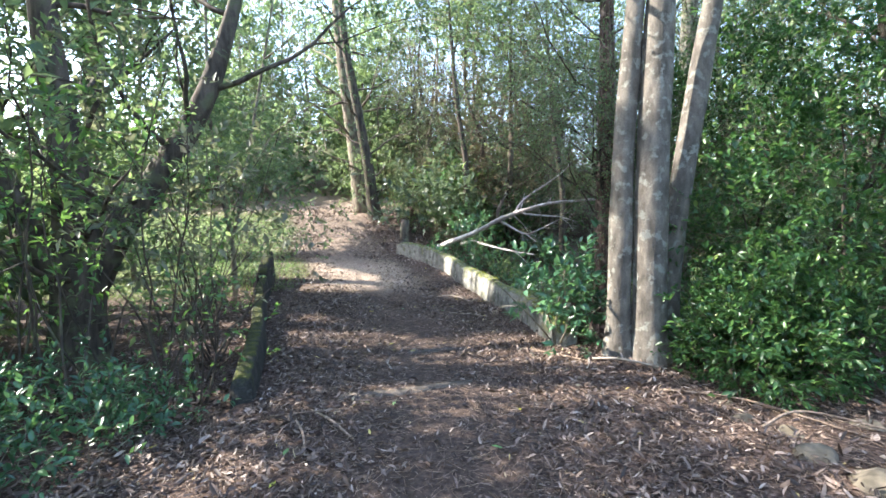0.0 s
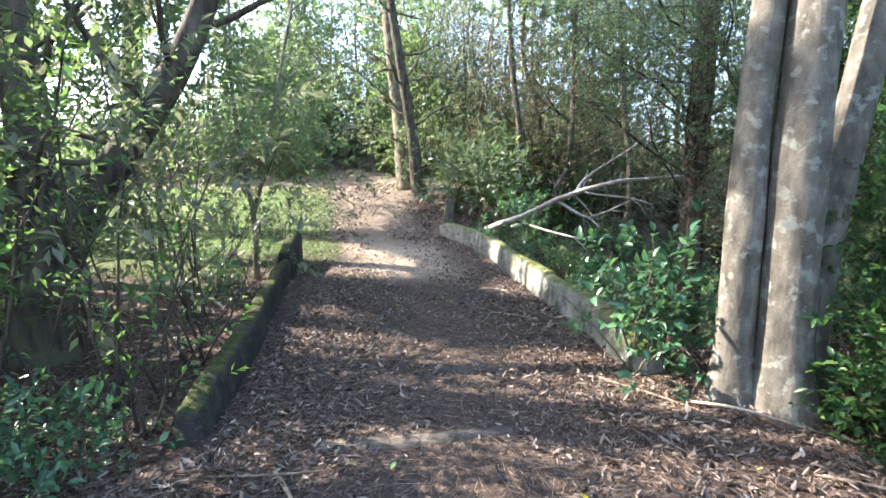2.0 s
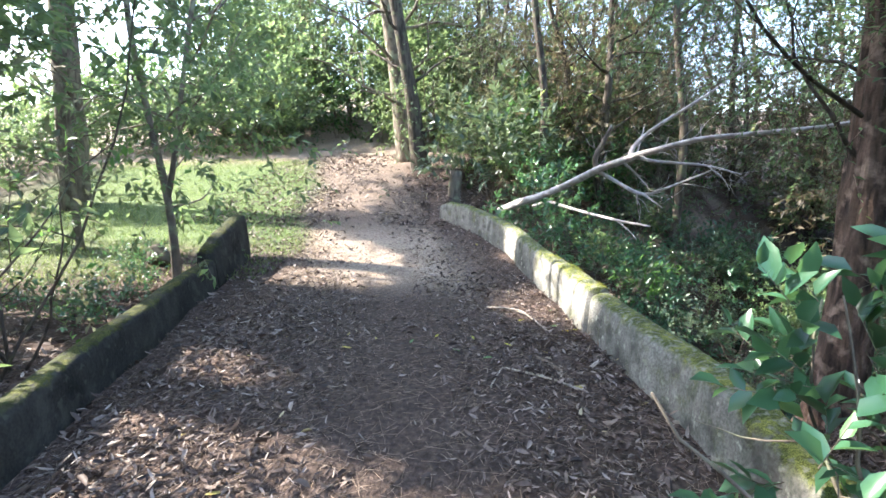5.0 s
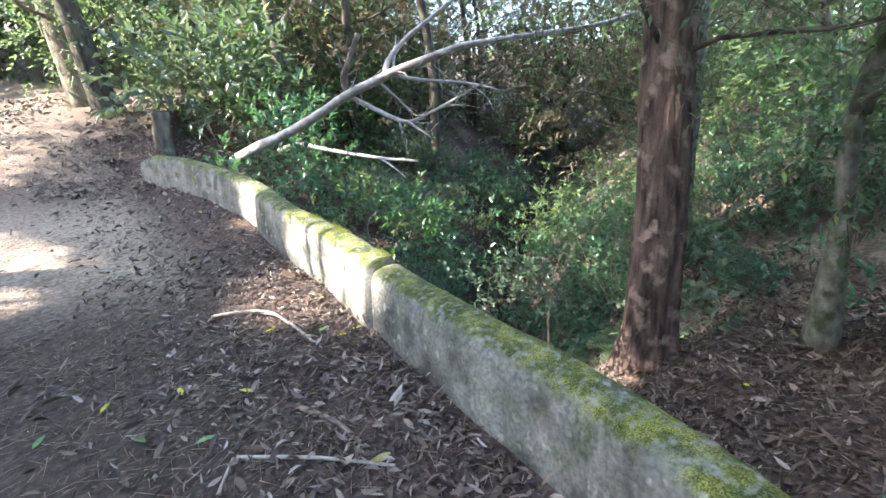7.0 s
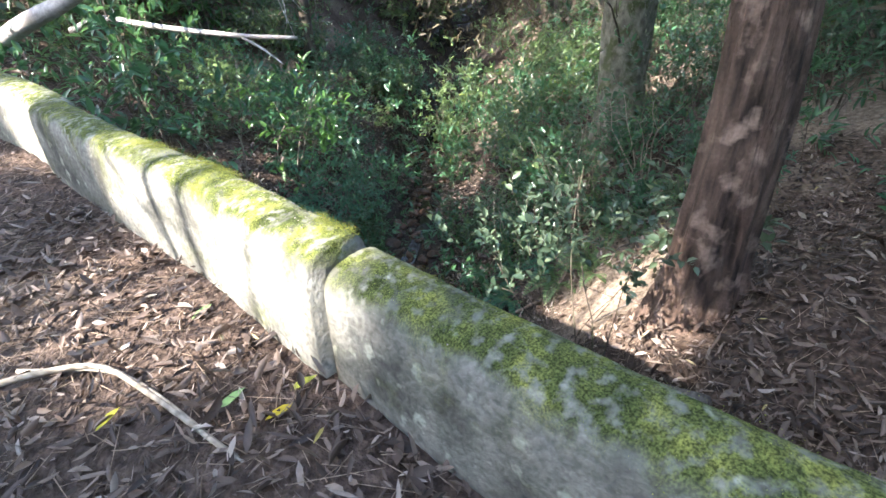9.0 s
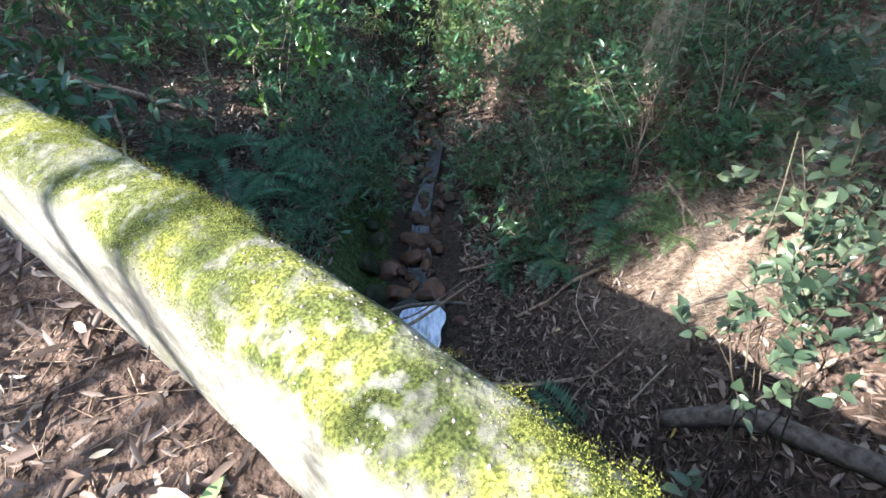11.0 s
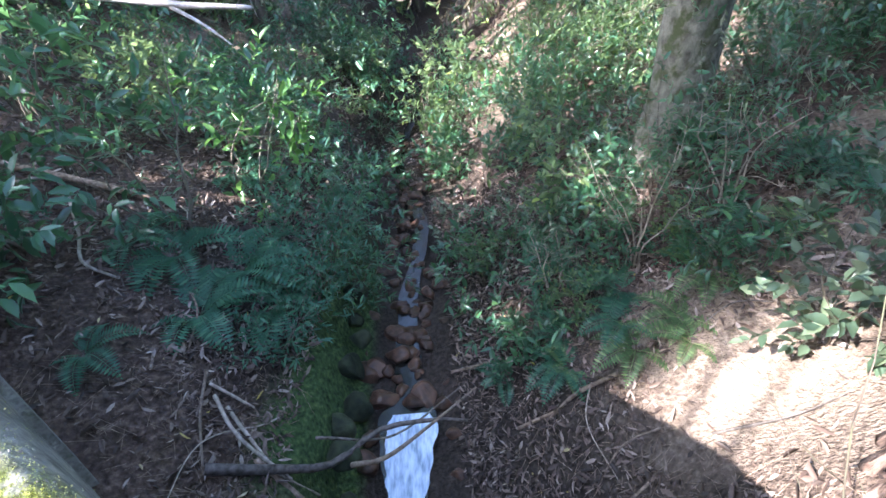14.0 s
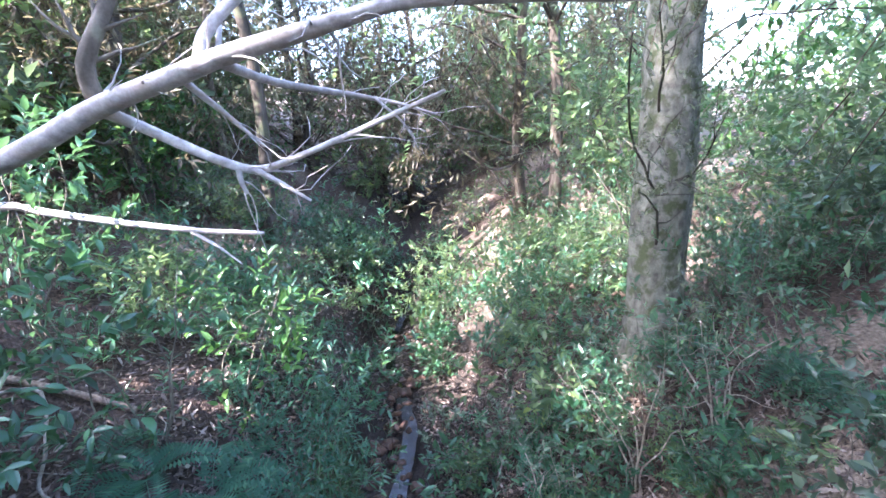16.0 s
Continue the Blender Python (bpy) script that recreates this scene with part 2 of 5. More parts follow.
MOSS = leaf_material("moss_tuft", [(0, (0.12, 0.14, 0.03)), (0.5, (0.24, 0.255, 0.055)), (1, (0.38, 0.375, 0.10))], (0.4, 0.46, 0.1), 0.85, 0.3, 0.15)
GRASS = leaf_material("grass_blade", [(0, (0.09, 0.14, 0.045)), (0.7, (0.18, 0.25, 0.08)), (1, (0.34, 0.36, 0.16))], (0.34, 0.44, 0.14), 0.5)
LITTER = litter_material("dead_leaf", [(0, (0.035, 0.024, 0.02)), (0.45, (0.11, 0.073, 0.056)), (0.8, (0.2, 0.145, 0.115)), (0.965, (0.34, 0.27, 0.225)), (0.992, (0.46, 0.38, 0.33)), (1, (0.42, 0.33, 0.07))])
YELLOW = litter_material("yellow_leaf", [(0, (0.5, 0.36, 0.02)), (1, (0.36, 0.4, 0.06))])
GREEN_FALLEN = litter_material("fallen_green_leaf", [(0, (0.1, 0.2, 0.06)), (1, (0.2, 0.3, 0.12))])


PEBBLE = plain_material("bare_aggregate", (0.14, 0.12, 0.105), (0.42, 0.36, 0.33), 60)


def water_material():
    m, nt, b, co = material("stream_water", 0.04, 0.5)
    n = tex(nt, "ShaderNodeTexNoise", 9.0, co, 4)
    b.inputs["Base Color"].default_value = (0.012, 0.01, 0.008, 1)
    bump(nt, b, n, 0.25, 0.02)
    return m


WATER = water_material()


def painted_sheen_material():
    m, nt, b, co = material("painted_pool_sheen", 0.35, 0.5)
    turn = nt.nodes.new("ShaderNodeMapping")
    turn.inputs["Rotation"].default_value = (0, 0, radians(38.7))
    nt.links.new(co, turn.inputs[0])
    n = tex(nt, "ShaderNodeTexNoise", 11.0, turn.outputs[0], 10, (2.6, 0.7, 1))
    # reflected sky put into the colour as blue-white streaks
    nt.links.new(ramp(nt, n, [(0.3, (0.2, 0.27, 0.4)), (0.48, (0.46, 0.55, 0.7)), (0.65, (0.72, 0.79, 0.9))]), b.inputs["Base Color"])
    bump(nt, b, n, 0.4, 0.02)
    return m


PAINTED_SHEEN = painted_sheen_material()

# ---- shape tools ----
def mesh_object(name, v, f, mat, parent=None, label="", smooth=True):
    """One mesh object from vertex and face arrays; faces all of one length, or a list of such arrays."""
    me = bpy.data.meshes.new(name)
    v = np.asarray(v, np.float32)
    groups = [np.asarray(a, np.int32) for a in (f if isinstance(f, list) else [f]) if len(a)]
    me.vertices.add(len(v))
    me.vertices.foreach_set("co", v.ravel())
    loops = np.concatenate([a.ravel() for a in groups])
    sizes = np.concatenate([np.full(len(a), a.shape[1], np.int32) for a in groups])
    me.loops.add(len(loops))
    me.loops.foreach_set("vertex_index", loops)
    me.polygons.add(len(sizes))
    me.polygons.foreach_set("loop_start", np.concatenate([[0], np.cumsum(sizes)[:-1]]).astype(np.int32))
    me.update(calc_edges=True)
    me.validate()
    if smooth:
        me.polygons.foreach_set("use_smooth", np.ones(len(me.polygons), bool))
    me.materials.append(mat)
    ob = new(name, me)
    if parent:
        ob.parent = parent
    if label:
        ob["label"] = label
    return ob


def thing(name, at, label, category, group="", kind=""):
    """An Empty at a thing's base, to hold its parts."""
    ob = new(name)
    ob.location = at
    ob.empty_display_size = 0.1
    return tagged(ob, label, category, group, kind)


def unit(a):
    return a / (np.linalg.norm(a, axis=-1, keepdims=True) + 1e-9)


def wave_noise(p, scale, seed=0, octaves=4):
    """Smooth noise of a point array, about -1 to 1."""
    r = np.random.RandomState(seed)
    out, amp = np.zeros(len(p)), 1.0
    for o in range(octaves):
        for _ in range(3):
            k = r.normal(size=p.shape[1]) * scale * 2 ** o
            out += amp * np.sin(p @ k + r.uniform(0, 6.28)) / 3
        amp *= 0.5
    return out


def join(parts):
    """Vertex and face arrays of several pieces as one."""
    vs, fs, n = [], {}, 0
    for v, f in parts:
        for a in (f if isinstance(f, list) else [f]):
            if len(a):
                a = np.asarray(a)
                fs.setdefault(a.shape[1], []).append(a + n)
        vs.append(v)
        n += len(v)
    return np.concatenate(vs), [np.concatenate(a) for a in fs.values()]


def smooth_line(points, n):
    """A smooth curve through points, n of them evenly in parameter (Catmull-Rom)."""
    p = np.asarray(points, float)
    if len(p) == 2:
        return p[0] + (p[1] - p[0]) * np.linspace(0, 1, n)[:, None]
    q = np.vstack([2 * p[0] - p[1], p, 2 * p[-1] - p[-2]])
    u = np.linspace(0, len(p) - 1, n)
    i = np.minimum(u.astype(int), len(p) - 2)
    t = (u - i)[:, None]
    a, b, c, d = q[i], q[i + 1], q[i + 2], q[i + 3]
    return 0.5 * (2 * b + (c - a) * t + (2 * a - 5 * b + 4 * c - d) * t ** 2 + (3 * b - a - 3 * c + d) * t ** 3)


def tube(line, radii, sides=8, rough=0.0, seed=0, ridge=0.0):
    """A closed, tapering tube along a line, with an uneven skin."""
    line = np.asarray(line, float)
    n = len(line)
    radii = np.broadcast_to(radii, n).astype(float)
    tan = unit(np.gradient(line, axis=0))
    ref = np.array([0.0, 1.0, 0.0]) if abs(tan[0][2]) > 0.8 else np.array([0.0, 0.0, 1.0])
    a = unit(np.cross(tan, ref))
    b = np.cross(tan, a)
    ang = np.linspace(0, 2 * np.pi, sides, endpoint=False)
    rr = radii[:, None] * np.ones(sides)
    if rough:
        q = np.stack([np.repeat(line[:, 2] * 0.6 + line[:, 0] * 0.3, sides), np.tile(np.cos(ang) * 0.9, n), np.tile(np.sin(ang) * 0.9, n)], 1)
        rr = rr * (1 + rough * wave_noise(q, 2.6, seed, 4).reshape(n, sides))
    if ridge:
        q = np.stack([np.repeat(line[:, 2] * 0.5, sides), np.tile(np.cos(ang) * 3.0, n), np.tile(np.sin(ang) * 3.0, n)], 1)
        rr = rr * (1 + ridge * wave_noise(q, 2.2, seed + 5, 4).reshape(n, sides))
    v = line[:, None] + rr[..., None] * (np.cos(ang)[None, :, None] * a[:, None] + np.sin(ang)[None, :, None] * b[:, None])
    v = v.reshape(-1, 3)
    i = np.arange(n - 1)[:, None] * sides
    j = np.arange(sides)[None]
    k = (j + 1) % sides
    quads = np.stack([i + j, i + k, i + sides + k, i + sides + j], -1).reshape(-1, 4)
    v = np.vstack([v, line[0], line[-1]])
    m = n * sides
    caps = np.concatenate([np.stack([np.full(sides, m), k[0], j[0]], 1), np.stack([np.full(sides, m + 1), (n - 1) * sides + j[0], (n - 1) * sides + k[0]], 1)])
    return v, [quads, caps]


def leaves(base, way, side, length, width, fine=False, fold=0.25, droop=0.15, tip=False):
    """Leaf blades: base points, the way each points, a side axis, lengths and widths. Folded along the rib and bent."""
    n = len(base)
    way = unit(way)
    nor = unit(np.cross(side, way))
    side = np.cross(way, nor)
    length = np.broadcast_to(length, n)[:, None]
    width = np.broadcast_to(width, n)[:, None]

    def at(u, s, lift):
        return base + way * length * u + side * width * 0.5 * s + nor * (width * lift - length * droop * u * u)
    if tip:
        v = np.stack([at(0, 0, 0), at(0.28, 0.85, fold), at(0.68, 0.8, fold), at(1, 0, 0), at(0.68, -0.8, fold), at(0.28, -0.85, fold)], 1).reshape(-1, 3)
        i = np.arange(n)[:, None] * 6
        return v, np.concatenate([i + [0, 1, 2, 3], i + [0, 3, 4, 5]])
    if not fine:
        v = np.stack([at(0, 0, 0), at(0.45, 1, fold), at(1, 0, 0), at(0.45, -1, fold)], 1).reshape(-1, 3)
        i = np.arange(n)[:, None] * 4
        return v, np.concatenate([i + [0, 1, 2], i + [0, 2, 3]])
    v = np.stack([at(0, 0, 0), at(0.3, 0.85, fold), at(0.65, 0.8, fold), at(1, 0, 0), at(0.65, -0.8, fold), at(0.3, -0.85, fold), at(0.33, 0, 0), at(0.67, 0, 0)], 1).reshape(-1, 3)
    i = np.arange(n)[:, None] * 8
    tris = np.concatenate([i + [0, 1, 6], i + [0, 6, 5], i + [2, 3, 7], i + [7, 3, 4]])
    quads = np.concatenate([i + [1, 2, 7, 6], i + [6, 7, 4, 5]])
    return v, [tris, quads]


def sprays(r, anchors, ways, per, twig, leaf, slim, fine=False, spread=1.0, droop=0.2, hang=0.0):
    """Leaf blades set along short twigs that start at anchors. Returns blades and the twigs' lines."""
    n = len(anchors)
    if n == 0:
        return None, None
    ways = unit(ways)
    tl = twig * r.uniform(0.6, 1.3, n)
    tips = anchors + ways * tl[:, None] + np.array([0, 0, -1]) * (hang * tl)[:, None]
    u = (np.tile(np.arange(per), n) + r.uniform(-0.3, 0.3, n * per)) / max(per - 1, 1)
    u = np.clip(u, 0.05, 1.0)
    a = np.repeat(anchors, per, 0)
    b = np.repeat(tips, per, 0)
    base = a + (b - a) * u[:, None]
    w = unit(b - a)
    rnd = r.normal(size=(n * per, 3))
    sideways = unit(rnd - w * np.sum(rnd * w, 1, keepdims=True))
    way = unit(w * (0.5 + 0.6 * u[:, None]) + sideways * spread + np.array([0, 0, 0.15]))
    up = unit(np.array([0, 0, 1.0]) + r.normal(size=(n * per, 3)) * 0.45)
    side = np.cross(way, up)
    size = leaf * r.uniform(0.55, 1.25, n * per)
    blades = leaves(base, way, side, size, size * slim * r.uniform(0.8, 1.2, n * per), fine, 0.22, droop)
    return blades, np.stack([anchors, tips], 1)


def twig_mesh(lines, radius):
    """Thin three-sided twigs, one for each line."""
    n = len(lines)
    a, b = lines[:, 0], lines[:, 1]
    w = unit(b - a)
    s = unit(np.cross(w, np.array([0.3, 0.2, 1.0])))
    t = np.cross(w, s)
    ring = [s, -0.5 * s + 0.87 * t, -0.5 * s - 0.87 * t]
    v = np.stack([a + q * radius for q in ring] + [b + q * radius * 0.4 for q in ring], 1).reshape(-1, 3)
    i = np.arange(n)[:, None] * 6
    return v, np.concatenate([i + [0, 1, 4, 3], i + [1, 2, 5, 4], i + [2, 0, 3, 5]])


# spots to be sunlit; crowns are cut open sunward: x, y, z, radius
GAPS = np.array([(-3.4, 12.3, 0.25, 0.7), (-4.3, 13.3, 0.4, 0.6), (-2.5, 11.7, 0.15, 0.55), (-2.4, 10.6, 0.05, 0.28), (-1.7, 11.2, 0.05, 0.2), (0.92, 9.5, 0.42, 0.5), (0.8, 10.0, 0.4, 0.5), (0.6, 10.5, 0.4, 0.3), (0.45, 9.9, 0.02, 0.3), (0.1, 12.0, 0.5, 0.3),
                 (3.6, 9.35, -1.3, 0.5), (1.9, 5.4, 1.2, 0.14), (2.0, 5.2, 0.05, 0.3), (0.9, 5.3, 0.0, 0.2), (1.2, 4.6, 0.0, 0.2), (-1.9, 3.4, 0.0, 0.22), (-0.9, 5.1, 0.0, 0.15),
                 (0.6, 6.4, 0, 0.15), (3.2, 4.6, 0.8, 0.5), (4.0, 5.5, 2.4, 0.8), (1.45, 6.05, 0.9, 0.45), (2.75, 8.68, 1.4, 0.05), (-0.2, 14.2, 0.9, 0.3),
                 (1.6, 11.9, 1.6, 0.2), (3.4, 14.6, -0.8, 0.4), (5.4, 14.9, -0.3, 0.45), (7.0, 12.6, 0.0, 0.8), (2.2, 15.8, 0.4, 0.6), (5.0, 17.5, 0.8, 1.0), (-8, 14.5, 0.8, 1.6), (-6, 17, 1.3, 1.2), (-11, 17, 1.3, 1.6), (-4.4, 15.8, 0.9, 0.6), (-4.8, 19.0, 1.8, 1.0), (-4.7, 11.0, 0.3, 0.6), (-4.5, 6.8, 1.6, 0.8), (-6.2, 8.6, 0.3, 1.2), (-3.2, 5.0, 1.3, 0.5), (-7.5, 11.5, 0.3, 1.2), (-9.5, 13.0, 0.5, 1.2), (-6.5, 13.5, 0.5, 0.9), (-7, 23, 4, 2.4), (-11, 22, 4, 2.4), (-2.5, 20, 4.5, 1.7), (0.5, 17.5, 3.5, 1.4), (3, 17, 2.5, 1.2), (5.5, 19, 2.5, 1.4), (1.0, 14.8, 1.2, 0.5), (-4, 6.5, 2.2, 0.9), (-3.4, 5.2, 2.2, 0.5), (-5.5, 8, 2, 0.9), (-2.6, 3.6, 0.1, 0.4), (-3.2, 4.5, 0.4, 0.4)])
SUN_WAY = np.array(SUN)


def shading(p, margin=0.3):
    """Which of the points leave the gaps in the canopy free."""
    keep = np.ones(len(p), bool)
    for x, y, z, rad in GAPS:
        q = p - np.array([x, y, z])
        along = q @ SUN_WAY
        off = np.linalg.norm(q - along[:, None] * SUN_WAY, axis=1)
        keep &= ~((off < rad + margin) & (along > 0.6))
    return keep


def clear_of_gaps(x, y, z0, z1, rad):
    """Whether an upright thing of that radius leaves the gaps free."""
    for gx, gy, gz, gr in GAPS:
        for z in np.arange(z0, z1, 0.5):
            along = (z - gz) / SUN_WAY[2]
            if along > 0.6 and math.hypot(gx + SUN_WAY[0] * along - x, gy + SUN_WAY[1] * along - y) < rad + gr * 0.6:
                return False
    return True


# ---- lie of the land ----
def curve(x, pts):
    """A smooth profile through (x, z) pairs."""
    px, pz = np.array(pts).T
    return np.interp(x, px, pz)


def profile(y):
    pts = [(-90, 1.2), (-20, 0.2), (-3, 0.02), (9, 0.0), (10.5, 0.05), (12.4, 0.22), (14.8, 0.55), (16.5, 1.05), (18.5, 1.65), (22, 2.2), (26, 2.9), (34, 5.5), (60, 11), (140, 14), (600, 20)]
    return (curve(y - 0.3, pts) + curve(y, pts) + curve(y + 0.3, pts)) / 3


RIGHT_LINE = [(1.42, 5.9), (1.29, 6.57), (1.17, 7.5), (1.05, 8.0), (0.88, 8.85), (0.72, 9.7), (0.5, 10.5), (0.27, 11.3), (-0.05, 12.4), (-0.7, 13.6), (-1.5, 14.7)]
LEFT_LINE = [(-1.86, 4.4), (-1.92, 4.65), (-2.11, 5.3), (-2.52, 6.5), (-2.88, 7.4), (-3.18, 8.3), (-3.55, 9.2), (-3.9, 10.4), (-4.25, 11.7)]
BANK = [(-14, 0.9), (-8, 0.6), (-5, 0.15), (-3.6, -0.4), (-2.5, -0.85), (-1.4, -1.35), (-0.85, -1.72), (-0.66, -1.92), (-0.48, -2.38), (-0.4, -2.45), (-0.25, -2.5), (0, -2.52), (0.25, -2.49), (0.45, -2.42), (0.9, -2.36), (1.3, -2.02), (1.65, -1.8), (2.1, -1.5), (3, -0.95), (4.5, -0.45), (7, 0.0), (12, 0.5), (20, 1.0)]
S0, SA = np.array([1.72, 10.85]), radians(38.7)


def stream_frame(x, y):
    dx, dy = x - S0[0], y - S0[1]
    return dx * math.sin(SA) + dy * math.cos(SA), dx * math.cos(SA) - dy * math.sin(SA)


def step(a, b, x):
    t = np.clip((x - a) / (b - a), 0, 1)
    return t * t * (3 - 2 * t)


def wall_x(y, line, shift=0.0):
    lx, ly = np.array(line).T
    return np.interp(y, ly, lx) + shift


def land(x, y, bumps=True):
    """The ground's height."""
    x, y = np.asarray(x, float), np.asarray(y, float)
    base = profile(y)
    s, d = stream_frame(x, y)
    dd = d + 0.18 * np.sin(s * 1.3) * step(1.5, 4, s)
    gully = curve(dd, BANK) + 0.12 * np.maximum(s - 6, 0)
    near = step(0.2, -0.9, s) * step(1.0, 2.0, d)
    gully = gully + (0.78 - 0.32 * step(2.5, 3.3, d) * step(5.5, 4.0, d)) * near
    gully = np.minimum(gully, base + 0.3)
    gully = gully + (base - gully) * step(8.0, 6.2, y)
    right = step(0.02, 0.16, x - wall_x(y, RIGHT_LINE, 0.05)) * (y > 5.0)
    beyond = step(14.6, 17.5, y) * step(3.5, -2.0, x - wall_x(np.minimum(y, 14.7), RIGHT_LINE))
    z = base + (gully - base) * right * (1 - beyond)
    left = step(-0.1, -0.3, x - wall_x(y, LEFT_LINE)) * step(3.3, 4.6, y) * step(13.0, 11.0, y)
    z = z - 0.12 * left
    z = z + 2.2 * step(15, 34, np.hypot(x - 1, (y - 9))) * step(26, 12, y) * step(-30, 6, x + 0 * y)
    if bumps:
        p = np.stack([x.ravel(), y.ravel()], 1)
        n = wave_noise(p, 1.1, 3, 3) * 0.035 + wave_noise(p, 5.0, 4, 3) * 0.012
        z = z + n.reshape(x.shape) * (1 + 1.6 * right)
    return z


def ground_at(x, y):
    return float(land(np.array([x]), np.array([y]))[0])


# ---- ground ----
def grid_lines(lo, hi, fine_lo, fine_hi, fine, grow=1.25):
    a = list(np.arange(fine_lo, fine_hi, fine))
    s, x = fine, fine_hi
    while x < hi:
        a.append(x)
        s *= grow
        x += s
    a.append(hi)
    s, x = fine, fine_lo
    while True:
        s *= grow
        x -= s
        if x <= lo:
            break
        a.insert(0, x)
    a.insert(0, lo)
    return np.array(a)


def build_ground():
    gx, gy = grid_lines(-400, 400, -5.5, 6.5, 0.07), grid_lines(-300, 600, -1.0, 16.0, 0.08)
    X, Y = np.meshgrid(gx, gy)
    Z = land(X, Y)
    v = np.stack([X, Y, Z], -1).reshape(-1, 3)
    nx = len(gx)
    i = (np.arange(len(gy) - 1)[:, None] * nx + np.arange(nx - 1)[None]).ravel()
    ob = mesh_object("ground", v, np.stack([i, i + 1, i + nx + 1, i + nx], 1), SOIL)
    x, y = v[:, 0], v[:, 1]
    wob = wave_noise(v[:, :2], 1.6, 9, 4)
    centre = np.interp(y, [-5, 2, 5, 9, 12, 15, 18, 30], [0.1, 0.0, -0.1, -1.0, -2.0, -3.4, -4.3, -8.5])
    wide = np.interp(y, [-5, 5, 9, 30], [1.1, 0.95, 1.2, 1.6])
    path = step(wide + 0.45, wide - 0.3, np.abs(x - centre) + 0.25 * wob)
    # sunlight put into the soil colour, strongest where the path's sun patch falls
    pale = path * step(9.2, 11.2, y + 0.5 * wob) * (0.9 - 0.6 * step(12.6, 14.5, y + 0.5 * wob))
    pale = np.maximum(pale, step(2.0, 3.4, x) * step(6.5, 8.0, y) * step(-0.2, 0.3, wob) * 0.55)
    yard = step(19.0, 22.0, y + 2.0 * wob) * step(0.0, -3.0, x) * 0.8
    pale = np.maximum(pale, yard)
    lawn = step(11.6, 13.4, y + 0.5 * wob) * step(centre - wide + 0.3, centre - wide - 0.5, x + 0.3 * wob) * step(21.5, 19.0, y + wob) * step(-16, -13, x)
    lawn = np.maximum(lawn, 0.7 * step(-6.2, -7.2, x + 0.4 * wob) * step(10.3, 11.6, y + 0.4 * wob) * step(21, 19, y) * step(-16, -13, x))
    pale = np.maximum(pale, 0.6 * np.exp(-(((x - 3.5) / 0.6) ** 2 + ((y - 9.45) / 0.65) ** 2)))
    s, d = stream_frame(x, y)
    # soil darkened along the stream below the right wall, except the sandy patch
    darkened = step(0.9, 1.6, x - wall_x(y, RIGHT_LINE)) * step(7.4, 8.4, y) * step(2.2, 1.2, np.abs(d)) * 0.9 * (1 - np.exp(-(((x - 3.5) / 0.6) ** 2 + ((y - 9.45) / 0.65) ** 2)))
    mossy = step(-1.0, -0.8, d + 0.1 * wob) * step(-0.3, -0.42, d) * step(-0.3, 0.2, s) * step(3.6, 2.6, s) * (x > wall_x(y, RIGHT_LINE) + 0.2)
    for name, values in (("path", path), ("pale", pale), ("lawn", lawn), ("darkened", darkened), ("mossy", mossy)):
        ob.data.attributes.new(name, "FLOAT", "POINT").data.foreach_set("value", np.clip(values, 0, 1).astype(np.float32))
    return tagged(ob, "leaf-strewn forest soil with an earth path and a lawn", "ground", "", "structure")


GROUND = build_ground()


# ---- parapet walls of the little bridge ----
def wall_segment(parent, line, u0, u1, heights, depth, thick, mat, along, seed, flip=1):
    """A stretch of parapet swept along its inner foot line, from u0 to u1 of its length."""
    pts = smooth_line(line, 400)
    dist = np.concatenate([[0], np.cumsum(np.linalg.norm(np.diff(pts, axis=0), axis=1))])
    n = max(8, int((u1 - u0) * dist[-1] / along))
    u = np.linspace(u0, u1, n) * dist[-1]
    c = np.stack([np.interp(u, dist, pts[:, 0]), np.interp(u, dist, pts[:, 1])], 1)
    t = unit(np.gradient(c, axis=0))
    out = np.stack([t[:, 1], -t[:, 0]], 1) * flip
    foot = profile(c[:, 1])
    h = np.interp(u / dist[-1], *np.array(heights).T)
    # section: across, share of the height above the foot; the head is rounded
    sec = [(0.0, -0.3), (0.008, 0.15), (0.016, 0.4), (0.025, 0.62), (0.034, 0.78), (0.043, 0.87), (0.058, 0.93), (0.08, 0.965), (0.11, 0.985), (0.15, 0.997), (0.19, 1.0), (0.225, 0.99), (0.25, 0.965), (0.266, 0.91), (0.276, 0.8), (0.282, 0.6), (0.286, 0.3), (0.29, -0.2)]
    sec = smooth_line(sec, 46)
    a, b = sec[:, 0] * thick / 0.29, sec[:, 1]
    xy = c[:, None] + out[:, None] * a[None, :, None]
    z = foot[:, None] + h[:, None] * b[None]
    z[:, -1] = -depth
    z[:, -2] = -depth * 0.4
    v = np.concatenate([xy, z[..., None]], -1).reshape(-1, 3)
    nrm = wave_noise(v, 2.0, seed, 3) * 0.005 + wave_noise(v, 22.0, seed + 1, 3) * 0.003
    push = np.repeat(out, len(a), 0) * (np.tile(np.linspace(-1, 1, len(a)), n) * nrm)[:, None]
    v[:, :2] += push
    v[:, 2] += nrm * np.tile(np.where((b > 0.7), 1.0, 0.0), n)
    m = len(a)
    i = (np.arange(n - 1)[:, None] * m + np.arange(m - 1)[None]).ravel()
    q = np.stack([i, i + 1, i + m + 1, i + m], 1)
    ends = [np.arange(m)[None, ::-1], (np.arange(m) + (n - 1) * m)[None]]
    return mesh_object("wall_segment", v, [q] + ends, mat, parent)


